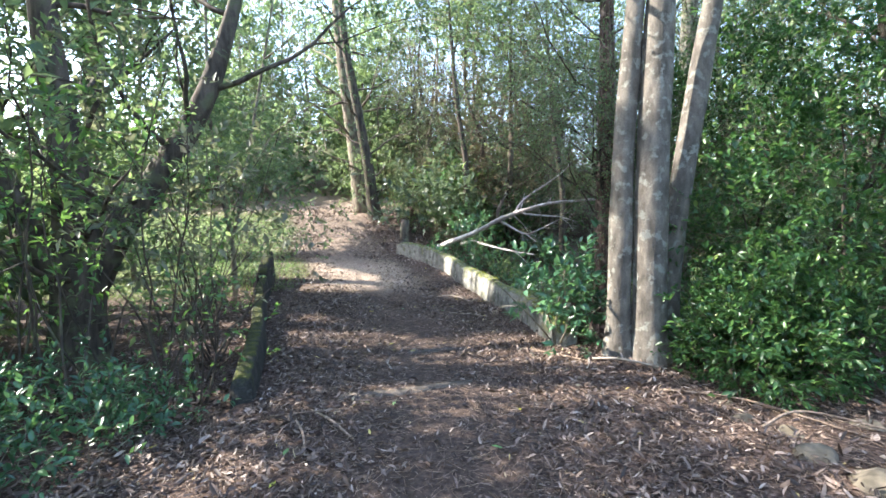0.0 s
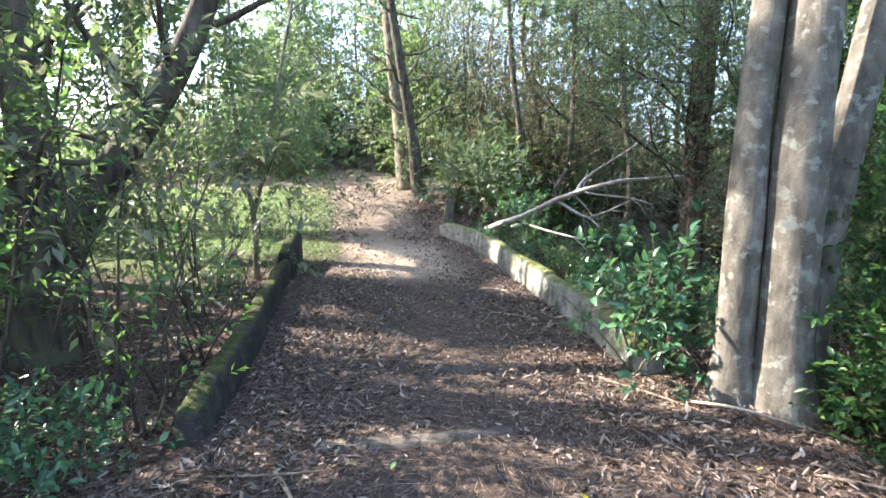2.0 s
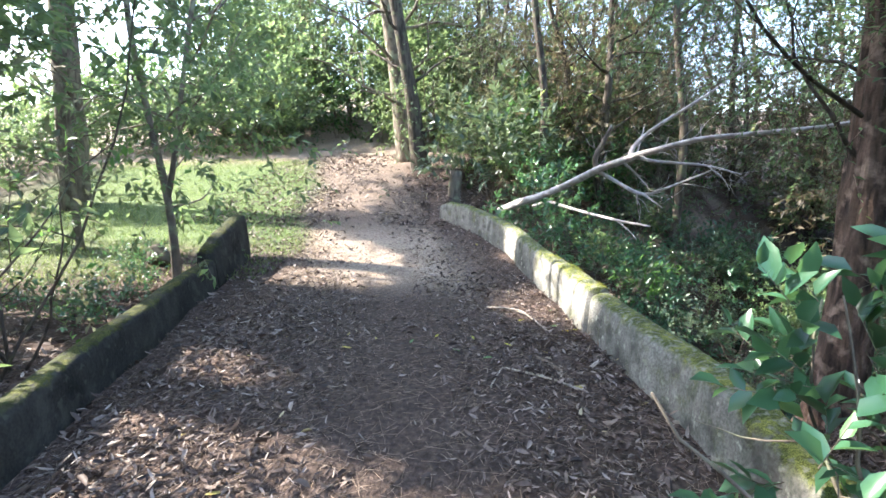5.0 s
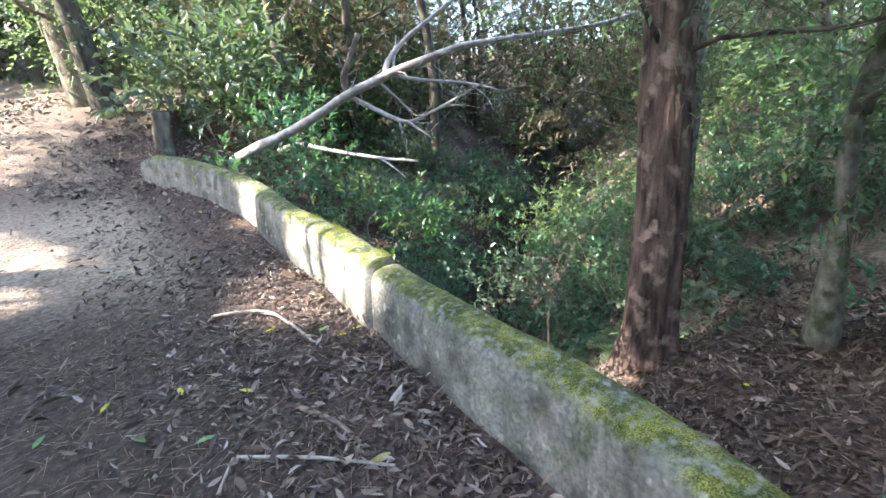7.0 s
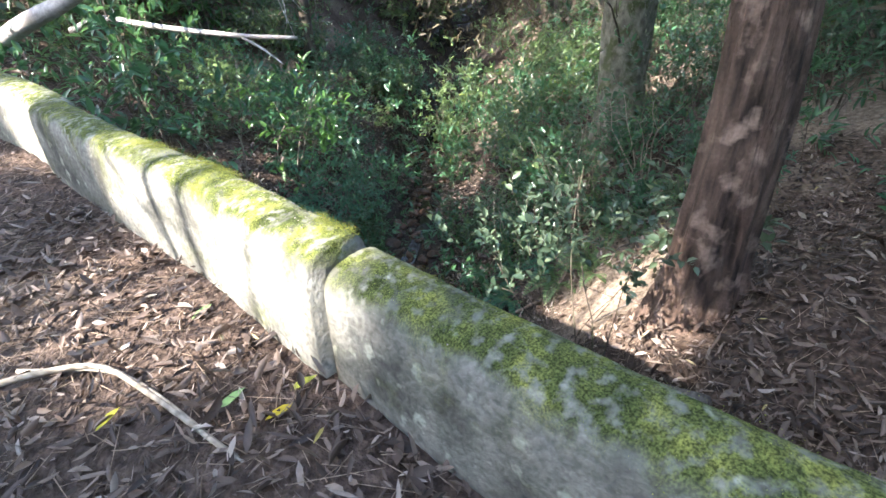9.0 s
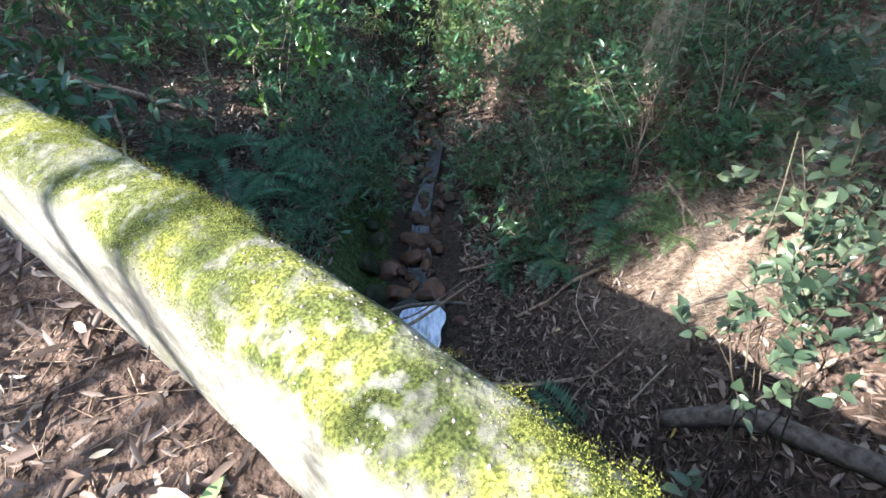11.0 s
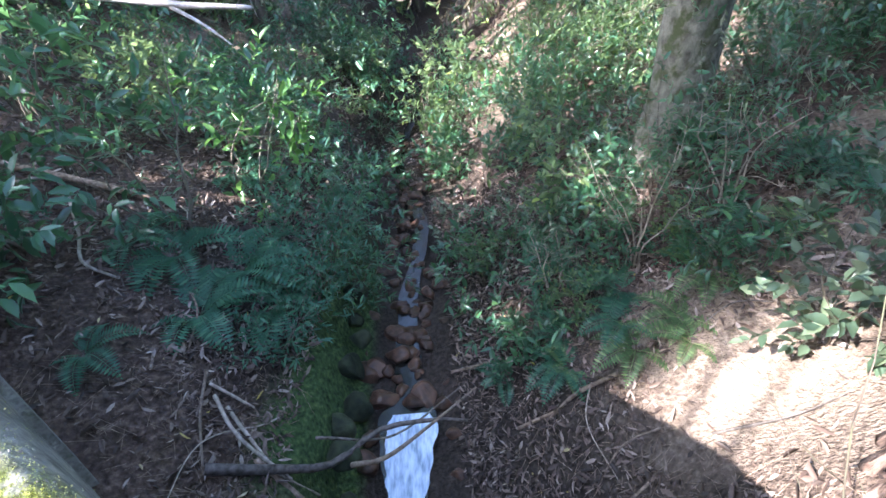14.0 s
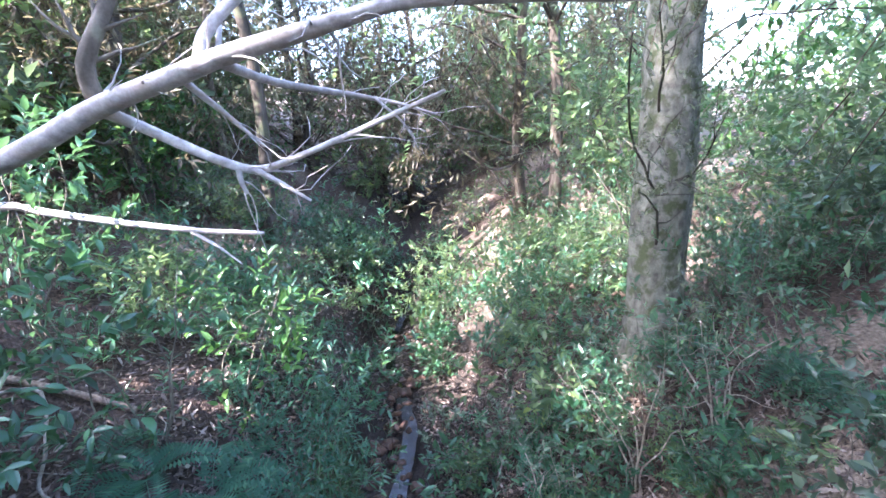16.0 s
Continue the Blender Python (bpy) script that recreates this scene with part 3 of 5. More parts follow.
RIGHT_WALL = tagged(new("wall_right"), "low curved concrete parapet, rounded and moss-topped", "wall", "", "structure")
LEFT_WALL = tagged(new("wall_left"), "dark mossy concrete parapet with a raised end", "wall", "", "structure")
JOINT = 0.334
wall_segment(RIGHT_WALL, RIGHT_LINE, 0.0, JOINT - 0.0013, [(0, 0.2), (0.06, 0.36), (0.12, 0.42), (0.33, 0.43), (1, 0.45)], 2.8, 0.27, CONCRETE, 0.03, 11)
wall_segment(RIGHT_WALL, [(x - 0.026, y) for x, y in RIGHT_LINE], JOINT + 0.0013, 0.62, [(0, 0.475), (0.5, 0.465), (1, 0.44)], 2.8, 0.255, CONCRETE, 0.02, 21)
wall_segment(RIGHT_WALL, RIGHT_LINE, 0.621, 1.0, [(0, 0.44), (0.9, 0.46), (0.97, 0.42), (1, 0.3)], 2.0, 0.27, CONCRETE, 0.04, 31)
wall_segment(LEFT_WALL, LEFT_LINE, 0.0, 0.80, [(0, 0.2), (0.06, 0.3), (0.5, 0.38), (0.8, 0.40)], 0.5, 0.21, CONCRETE_SHADED, 0.04, 41, -1)
wall_segment(LEFT_WALL, LEFT_LINE, 0.80, 1.0, [(0.8, 0.52), (0.86, 0.66), (0.97, 0.76), (1, 0.76)], 0.5, 0.27, CONCRETE_SHADED, 0.04, 51, -1)


def sill(line, width, label):
    """A worn concrete edge that shows flush in the path."""
    p = smooth_line(line, 24)
    z = land(p[:, 0], p[:, 1]) + 0.012
    w = width * (0.5 + 0.25 * wave_noise(p, 6.0, 5, 3))
    v = np.concatenate([np.stack([p[:, 0], p[:, 1] - w, z - 0.05], 1), np.stack([p[:, 0], p[:, 1] - w * 0.8, z], 1), np.stack([p[:, 0], p[:, 1] + w * 0.8, z + 0.004], 1), np.stack([p[:, 0], p[:, 1] + w, z - 0.05], 1)])
    i = np.arange(23)[:, None]
    q = np.concatenate([i + k * 24 + [0, 1, 25, 24] for k in range(3)])
    return tagged(mesh_object("path_sill", v, q, PATH_STONE), label, "sill", "", "structure")


PATH_STONE = plain_material("worn_path_concrete", (0.05, 0.042, 0.035), (0.125, 0.105, 0.088), 12)
sill([(-1.05, 4.42), (-0.5, 4.55), (0.25, 4.82)], 0.14, "worn concrete sill flush with the earth path")
sill([(-0.5, 5.95), (0.3, 6.0)], 0.09, "worn concrete sill flush with the earth path")


# ---- stream ----
def stream_strip(name, s0, s1, half, z, mat, n, seed):
    """A thin uneven sheet along the stream."""
    s = np.linspace(s0, s1, n)
    q = np.stack([s, s * 0], 1)
    hl = half(s) * (1 + 0.2 * wave_noise(q, 5.0, seed, 3) + 0.05 * wave_noise(q, 23.0, seed + 2, 4))
    hr = half(s) * (1 + 0.2 * wave_noise(q, 5.0, seed + 1, 3) + 0.05 * wave_noise(q, 19.0, seed + 3, 4))
    off = -0.18 * np.sin(s * 1.3) * step(1.5, 4, s)
    w = np.linspace(0, 1, 9)
    W = off[:, None] - hl[:, None] + (hl + hr)[:, None] * w[None]
    Sg = np.repeat(s[:, None], 9, 1)
    x = S0[0] + Sg * math.sin(SA) + W * math.cos(SA)
    y = S0[1] + Sg * math.cos(SA) - W * math.sin(SA)
    zz = z + 0.12 * np.maximum(Sg - 6, 0)
    i = (np.arange(n - 1)[:, None] * 9 + np.arange(8)[None]).ravel()
    return mesh_object(name, np.stack([x, y, zz], -1).reshape(-1, 3), np.stack([i, i + 9, i + 10, i + 1], 1), mat)


tagged(stream_strip("water", 0.05, 8, lambda s: np.interp(s, [0.05, 0.2, 0.9, 1.3, 4, 11], [0.06, 0.16, 0.23, 0.12, 0.09, 0.05]), -2.425, WATER, 160, 81), "narrow shallow stream reflecting the sky", "stream", "", "structure")
# the pool's bright sky reflection, painted as a pale sheet on the water
tagged(stream_strip("foam", 0.02, 0.92, lambda s: 0.21 * np.interp(s, [0.02, 0.1, 0.3, 0.8, 0.92], [0.02, 0.5, 0.8, 1.0, 0.75]), -2.418, PAINTED_SHEEN, 130, 91), "pale blue-white sky reflection painted on the stream's pool", "foam")


def rock(name, at, size, mat, label, category="rock", group="", seed=0, flat=0.7):
    r = np.random.RandomState(seed)
    bm = bmesh.new()
    bmesh.ops.create_icosphere(bm, subdivisions=3, radius=1)
    v = np.array([q.co[:] for q in bm.verts])
    f = np.array([[q.index for q in p.verts] for p in bm.faces])
    bm.free()
    v *= (1 + 0.22 * wave_noise(v, 1.5, seed, 3) + 0.05 * wave_noise(v, 6, seed + 7, 2))[:, None]
    cut = unit(r.normal(size=(9, 3)))
    for c in cut:
        over = np.maximum(v @ c - r.uniform(0.5, 0.75), 0)
        v -= over[:, None] * c * 0.95
    v *= np.array([1, r.uniform(0.65, 0.95), flat]) * size
    ang = r.uniform(0, 6.28)
    v[:, :2] = v[:, :2] @ np.array([[math.cos(ang), -math.sin(ang)], [math.sin(ang), math.cos(ang)]])
    ob = mesh_object(name, v, f, mat)
    ob.location = at
    return tagged(ob, label, category, group)


# ---- trees ----
def grow(r, start, way, length, r0, r1, n=10, wander=0.12, rise=0.0):
    """A wandering line with its radii."""
    p, w = [np.array(start, float)], unit(np.array(way, float))
    for _ in range(n - 1):
        w = unit(w + r.normal(size=3) * wander + np.array([0, 0, rise]))
        p.append(p[-1] + w * length / (n - 1))
    return np.array(p), np.linspace(r0, r1, n)


def crown_from(r, lines, count, scatter, clear=True, margin=0.3):
    """Anchors and ways for twigs, round the outer parts of limbs."""
    pts, ways = [], []
    for line in lines:
        k = max(1, int(count / len(lines)))
        u = r.uniform(0.25, 1.0, k) ** 0.7 * (len(line) - 1)
        i = np.minimum(u.astype(int), len(line) - 2)
        q = line[i] + (line[i + 1] - line[i]) * (u - i)[:, None]
        off = r.normal(size=(k, 3)) * scatter
        pts.append(q + off)
        ways.append(unit(off) * 0.7 + unit(line[i + 1] - line[i]) * 0.5 + np.array([0, 0, 0.1]))
    pts, ways = np.concatenate(pts), np.concatenate(ways)
    if clear:
        k = shading(pts, margin)
        pts, ways = pts[k], ways[k]
    return pts, ways


def tree(name, at, trunk, radii, bark, leaf, label, seed, limbs=8, limb_from=0.4, limb_len=2.2, twigs=900, per=7, twig=0.35, size=0.07, slim=0.45, scatter=0.35, hang=0.0, rise=0.05, group="", sub=2, sides=14, clear=True, fine=False, stems=(), limb_r=0.09, far=False, limb_bark=None, ridge=0.0, fan=(0.0, 6.28)):
    """trunk: a line relative to the base; limbs leave it above limb_from and carry the crown."""
    r = np.random.RandomState(seed)
    at = np.array(at, float)
    joined = [0] if far else []
    top = thing(name, at, label, "tree", group)
    tr = smooth_line(trunk, 26)
    rad = np.interp(np.linspace(0, 1, 26), np.linspace(0, 1, len(radii)), radii)
    long = smooth_line(trunk, 90 if ridge else 26)
    mesh_object("trunk", *tube(long, np.interp(np.linspace(0, 1, len(long)), np.linspace(0, 1, 26), rad), 48 if ridge else sides, 0.09, seed, ridge), bark, top)
    for st, sr in stems:
        q = smooth_line(st, 26)
        mesh_object("trunk", *tube(q, np.interp(np.linspace(0, 1, 26), np.linspace(0, 1, len(sr)), sr), sides, 0.09, seed + 3), bark, top)
    lines = []
    mains = [tr] + [smooth_line(st, 26) for st, _ in stems]
    for k in range(limbs):
        src = mains[k % len(mains)]
        u = limb_from + (1 - limb_from) * (k + r.uniform(0, 1)) / limbs
        i = min(int(u * 25), 24)
        a = r.uniform(*fan)
        w = np.array([math.cos(a), math.sin(a), r.uniform(0.1, 0.8)])
        L = limb_len * r.uniform(0.6, 1.2)
        r0 = min(max(0.012, rad[i] * 0.4), limb_r)
        line, lr = grow(r, src[i], w, L, r0, r0 * 0.3, 9, 0.16, rise)
        bits = [tube(line, lr, 4 if far else 6, 0.08, seed + k)]
        if far and clear and limb_r > 0.05 and not shading(line + at, 0.12).all():
            continue
        lines.append(line)
        for _ in range(sub):
            j = r.randint(2, 8)
            l2, r2 = grow(r, line[j], unit(line[j] - line[j - 1]) + r.normal(size=3) * 0.6, L * 0.6, lr[j] * 0.6, lr[j] * 0.15, 6, 0.2, rise)
            bits.append(tube(l2, r2, 3 if far else 4))
            lines.append(l2)
        if not joined:
            mesh_object("limb", *join(bits), limb_bark or bark, top)
        else:
            joined.append(join(bits))
    if joined:
        tagged(mesh_object("bough", *join(joined[1:]), bark, top), kind="stuff")
    if twigs and lines:
        pts, ways = crown_from(r, [l + at for l in lines], twigs, scatter, clear, 0.4)
        blades, tw = sprays(r, pts - at, ways, per, twig, size, slim, fine, 0.9, 0.2, hang)
        if blades:
            v, f = blades
            if clear:
                f = [a[shading(v[a[:, 0]] + at, 0.1 if far else 0.02)] for a in (f if isinstance(f, list) else [f])]
            mesh_object("crown", v, f, leaf, top, smooth=False)
            if not joined:
                tagged(mesh_object("brushwood", *twig_mesh(tw, 0.0035), bark, top), kind="stuff")
    return top


def shrub(name, at, height, width, leaf, label, seed, stems=7, twigs=400, per=8, twig=0.22, size=0.06, slim=0.45, fine=False, bark=None, scatter=0.16, lean=(0, 0), low=0.2, stem_r=0.012, group="", hang=0.0, droop=0.2, clear=False, category="shrub", rise=0.06, wander=0.13, brush=True, least_x=-99.0, most_x=99.0, most_y=999.0, least_z=-99.0):
    """Several stems from one foot, with leafy twigs round their outer parts."""
    r = np.random.RandomState(seed)
    at = np.array(at, float)
    top = thing(name, at, label, category, group)
    lines = []
    for k in range(stems):
        a = 6.28 * (k + r.uniform(0, 0.8)) / stems
        sp = r.uniform(0.15, 1.0) * width / height
        w = np.array([math.cos(a) * sp + lean[0], math.sin(a) * sp + lean[1], 1.0])
        line, lr = grow(r, (math.cos(a) * 0.04, math.sin(a) * 0.04, -0.05), w, height * r.uniform(0.75, 1.1) * math.sqrt(1 + sp * sp), stem_r, stem_r * 0.3, 10, wander, rise * 0.5)
        bits = [tube(line, lr, 6 if brush else 4, 0.05, seed + k)]
        cut = int(low * 10)
        lines.append(line[cut:])
        for _ in range(2):
            j = r.randint(3, 9)
            l2, r2 = grow(r, line[j], r.normal(size=3) + np.array([0, 0, 0.5]), height * 0.35, lr[j] * 0.7, lr[j] * 0.2, 6, 0.2)
            bits.append(tube(l2, r2, 4 if brush else 3))
            lines.append(l2)
        mesh_object("stem", *join(bits), bark or BARK_MID, top)
    if twigs:
        pts, ways = crown_from(r, [l + at for l in lines], twigs, scatter, clear, twig * 1.3 + size)
        ok = (pts[:, 2] > land(pts[:, 0], pts[:, 1]) + 0.03) & (pts[:, 0] > least_x) & (pts[:, 0] < most_x) & (pts[:, 1] < most_y) & (pts[:, 2] > least_z)
        pts, ways = pts[ok], ways[ok]
        blades, tw = sprays(r, pts - at, ways, per, twig, size, slim, fine, 1.0, droop, hang)
        if blades:
            mesh_object("foliage", *blades, leaf, top, smooth=False)
            if brush:
                tagged(mesh_object("brushwood", *twig_mesh(tw, 0.002), bark or BARK_MID, top), kind="stuff")
    return top


def hedge(name, at, spans, leaf, label, seed, count, size, slim, per=8, twig=0.22, fine=True, category="shrub"):
    """A dense bush: leafy twigs on the shells of several lumps, with stems inside."""
    r = np.random.RandomState(seed)
    at = np.array(at, float)
    top = thing(name, at, label, category)
    pts, ways = [], []
    vol = np.array([s[3] * s[4] for s in spans])
    for (x, y, z, rad, tall), share in zip(spans, vol / vol.sum()):
        k = int(count * share)
        q = unit(r.normal(size=(k, 3)))
        rr = r.uniform(0.55, 1.05, k) ** 0.6 * (1 + 0.25 * wave_noise(q, 2.2, seed, 3))
        pts.append(np.array([x, y, z]) + q * rr[:, None] * np.array([rad, rad, tall]))
        ways.append(q + np.array([0, 0, 0.25]) + r.normal(size=(k, 3)) * 0.4)
        line, lr = grow(r, (x * 0.6, y * 0.6, 0), (x * 0.4, y * 0.4, z), np.linalg.norm([x * 0.4, y * 0.4, z + tall * 0.6]), 0.03, 0.008, 8, 0.1)
        mesh_object("stem", *tube(line, lr, 6, 0.05, seed), BARK_DARK, top)
    pts, ways = np.concatenate(pts), np.concatenate(ways)
    ok = (pts[:, 2] + at[2] > land(pts[:, 0] + at[0], pts[:, 1] + at[1]) + 0.03)
    blades, tw = sprays(r, pts[ok], ways[ok], per, twig, size, slim, fine, 1.0, 0.2)
    mesh_object("foliage", *blades, leaf, top, smooth=False)
    tagged(mesh_object("brushwood", *twig_mesh(tw, 0.0025), BARK_DARK, top), kind="stuff")
    return top


def g(x, y, z=0.0):
    return (x, y, ground_at(x, y) + z)


# the grey triple trunk beside the path
tree("grey_trunk_tree", g(2.22, 5.38), [(-0.26, -0.05, -0.15), (-0.24, -0.02, 0.3), (-0.22, 0.0, 1.2), (-0.16, 0.05, 2.6), (0.0, 0.1, 4.5), (0.2, 0.3, 7.5)], [0.2, 0.14, 0.125, 0.12, 0.1, 0.06],
     BARK_GREY, TREE_LEAF, "grey smooth-barked tree with three trunks beside the path", 101, limbs=9, limb_from=0.78, limb_len=2.6, twigs=1100, size=0.09,
     stems=(([(0.08, -0.12, -0.15), (0.08, -0.1, 0.3), (0.09, -0.08, 1.3), (0.14, -0.02, 2.8), (0.25, 0.0, 4.6), (0.5, -0.2, 7.8)], [0.28, 0.2, 0.185, 0.175, 0.15, 0.08]),
            ([(0.42, 0.14, -0.15), (0.4, 0.14, 0.3), (0.45, 0.14, 1.3), (0.65, 0.17, 2.6), (0.98, 0.2, 4.5), (1.6, 0.3, 7.0)], [0.2, 0.14, 0.13, 0.125, 0.11, 0.05])))
# the red-barked tree on the bank
tree("red_bark_tree", g(2.98, 8.82, -0.05), [(0, 0, -0.2), (0.0, 0, 0.3), (0.02, 0.0, 1.2), (0.05, 0.05, 2.6), (0.1, 0.1, 5.0), (0.1, 0.2, 8.5)], [0.3, 0.19, 0.155, 0.15, 0.135, 0.07],
     BARK_RED, TREE_LEAF, "tree with peeling red-brown fibrous bark on the stream bank", 102, limbs=36, limb_from=0.56, limb_len=2.5, twigs=6400, fan=(1.3, 6.28), size=0.06, slim=0.32, hang=0.35, sides=22, limb_r=0.02, rise=0.04, limb_bark=BARK_DARK, ridge=0.17)

# dark forked tree past it
tree("dark_forked_tree", g(3.7, 8.05), [(0, 0, -0.15), (-0.02, 0, 0.8), (0.0, 0.05, 1.5), (0.2, 0.0, 2.3), (0.5, 0.0, 4.5), (0.7, 0.2, 7)], [0.12, 0.052, 0.048, 0.045, 0.04, 0.03],
     BARK_MOTTLED, TREE_LEAF, "slim forked tree with a leaning limb on the bank", 103, limbs=10, limb_from=0.4, limb_len=1.5, twigs=1100, size=0.06, limb_r=0.02, fan=(-2.6, 0.8),
     stems=(([(0, 0.03, 1.5), (-0.1, -0.1, 2.1), (-0.4, -0.35, 2.7), (-1.0, -0.7, 3.4)], [0.055, 0.05, 0.04, 0.02]),))
# the mottled trunk across the stream
tree("mottled_trunk_tree", g(5.75, 11.35), [(0, 0, -0.2), (0, 0, 0.5), (-0.03, 0, 1.5), (0.02, 0.02, 2.6), (0.15, 0.1, 5), (0.2, 0.2, 9)], [0.36, 0.29, 0.27, 0.26, 0.22, 0.1],
     BARK_MOTTLED, OLIVE_LEAF, "pale mottled tree with ivy on the far bank", 104, limbs=16, limb_from=0.3, limb_len=1.9, twigs=900, per=8, size=0.05, slim=0.4, sides=20, limb_r=0.016, rise=0.0, limb_bark=BARK_DARK, ridge=0.03)
# the great dark tree on the lawn's side of the path
tree("dark_spreading_tree", g(-4.75, 5.95), [(0, 0, -0.2), (0.05, 0, 0.5), (0.1, 0, 1.4), (0.02, 0.05, 2.6), (-0.2, 0.1, 4.5), (-0.4, 0.2, 8)], [0.42, 0.31, 0.27, 0.2, 0.15, 0.07],
     BARK_DARK, TREE_LEAF, "dark many-stemmed tree with mossy spreading limbs", 105, limbs=24, limb_from=0.24, limb_len=2.9, twigs=3600, per=8, size=0.1, sides=16, limb_r=0.04,
     stems=(([(0.15, 0.05, 0.9), (0.5, 0.2, 1.7), (1.0, 0.4, 2.5), (1.6, 0.7, 3.8), (2.2, 1.2, 6.5)], [0.21, 0.19, 0.16, 0.13, 0.05]),
            ([(-0.1, 0, 1.0), (-0.6, 0.0, 2.0), (-1.2, 0.1, 3.4), (-2.2, 0.2, 6.0)], [0.16, 0.14, 0.12, 0.05])))
# dark trunk at the bend with its pale neighbour
tree("leaning_dark_tree", g(-2.75, 18.6), [(0.1, 0, -0.2), (0, 0, 0.5), (-0.15, 0, 2.0), (-0.55, 0, 4.5), (-0.95, 0.1, 7.0), (-1.1, 0, 10)], [0.36, 0.25, 0.21, 0.18, 0.15, 0.08],
     BARK_DARK, TREE_LEAF, "dark leaning tree at the bend of the path", 106, limbs=12, limb_from=0.3, limb_len=2.6, twigs=1500, size=0.11, scatter=0.5, limb_r=0.05)
tree("pale_tree", g(-3.5, 20.4), [(0, 0, -0.2), (-0.2, 0, 2.5), (-0.6, 0, 6), (-1.0, 0, 11)], [0.4, 0.32, 0.28, 0.15],
     BARK_MID, TREE_LEAF, "pale-barked tall tree behind the dark one", 107, limbs=14, limb_from=0.25, limb_len=3.0, twigs=1700, size=0.13, scatter=0.6, limb_r=0.06)
stump_at = g(-1.35, 16.2)
mesh_object("tree_stump", *tube(np.array([stump_at]) + smooth_line([(0, 0, -0.1), (0, 0, 0.4), (0.05, 0, 0.85)], 8), [0.2, 0.17, 0.16, 0.15, 0.15, 0.15, 0.15, 0.14], 14, 0.12, 8), BARK_MID)
tagged(bpy.data.objects["tree_stump"], "weathered grey stump behind the wall's end", "stump")


# ---- the woods round about ----
def path_centre(y):
    return np.interp(y, [-14, 5, 12, 18, 30], [0, 0, -2, -4.3, -8.5])


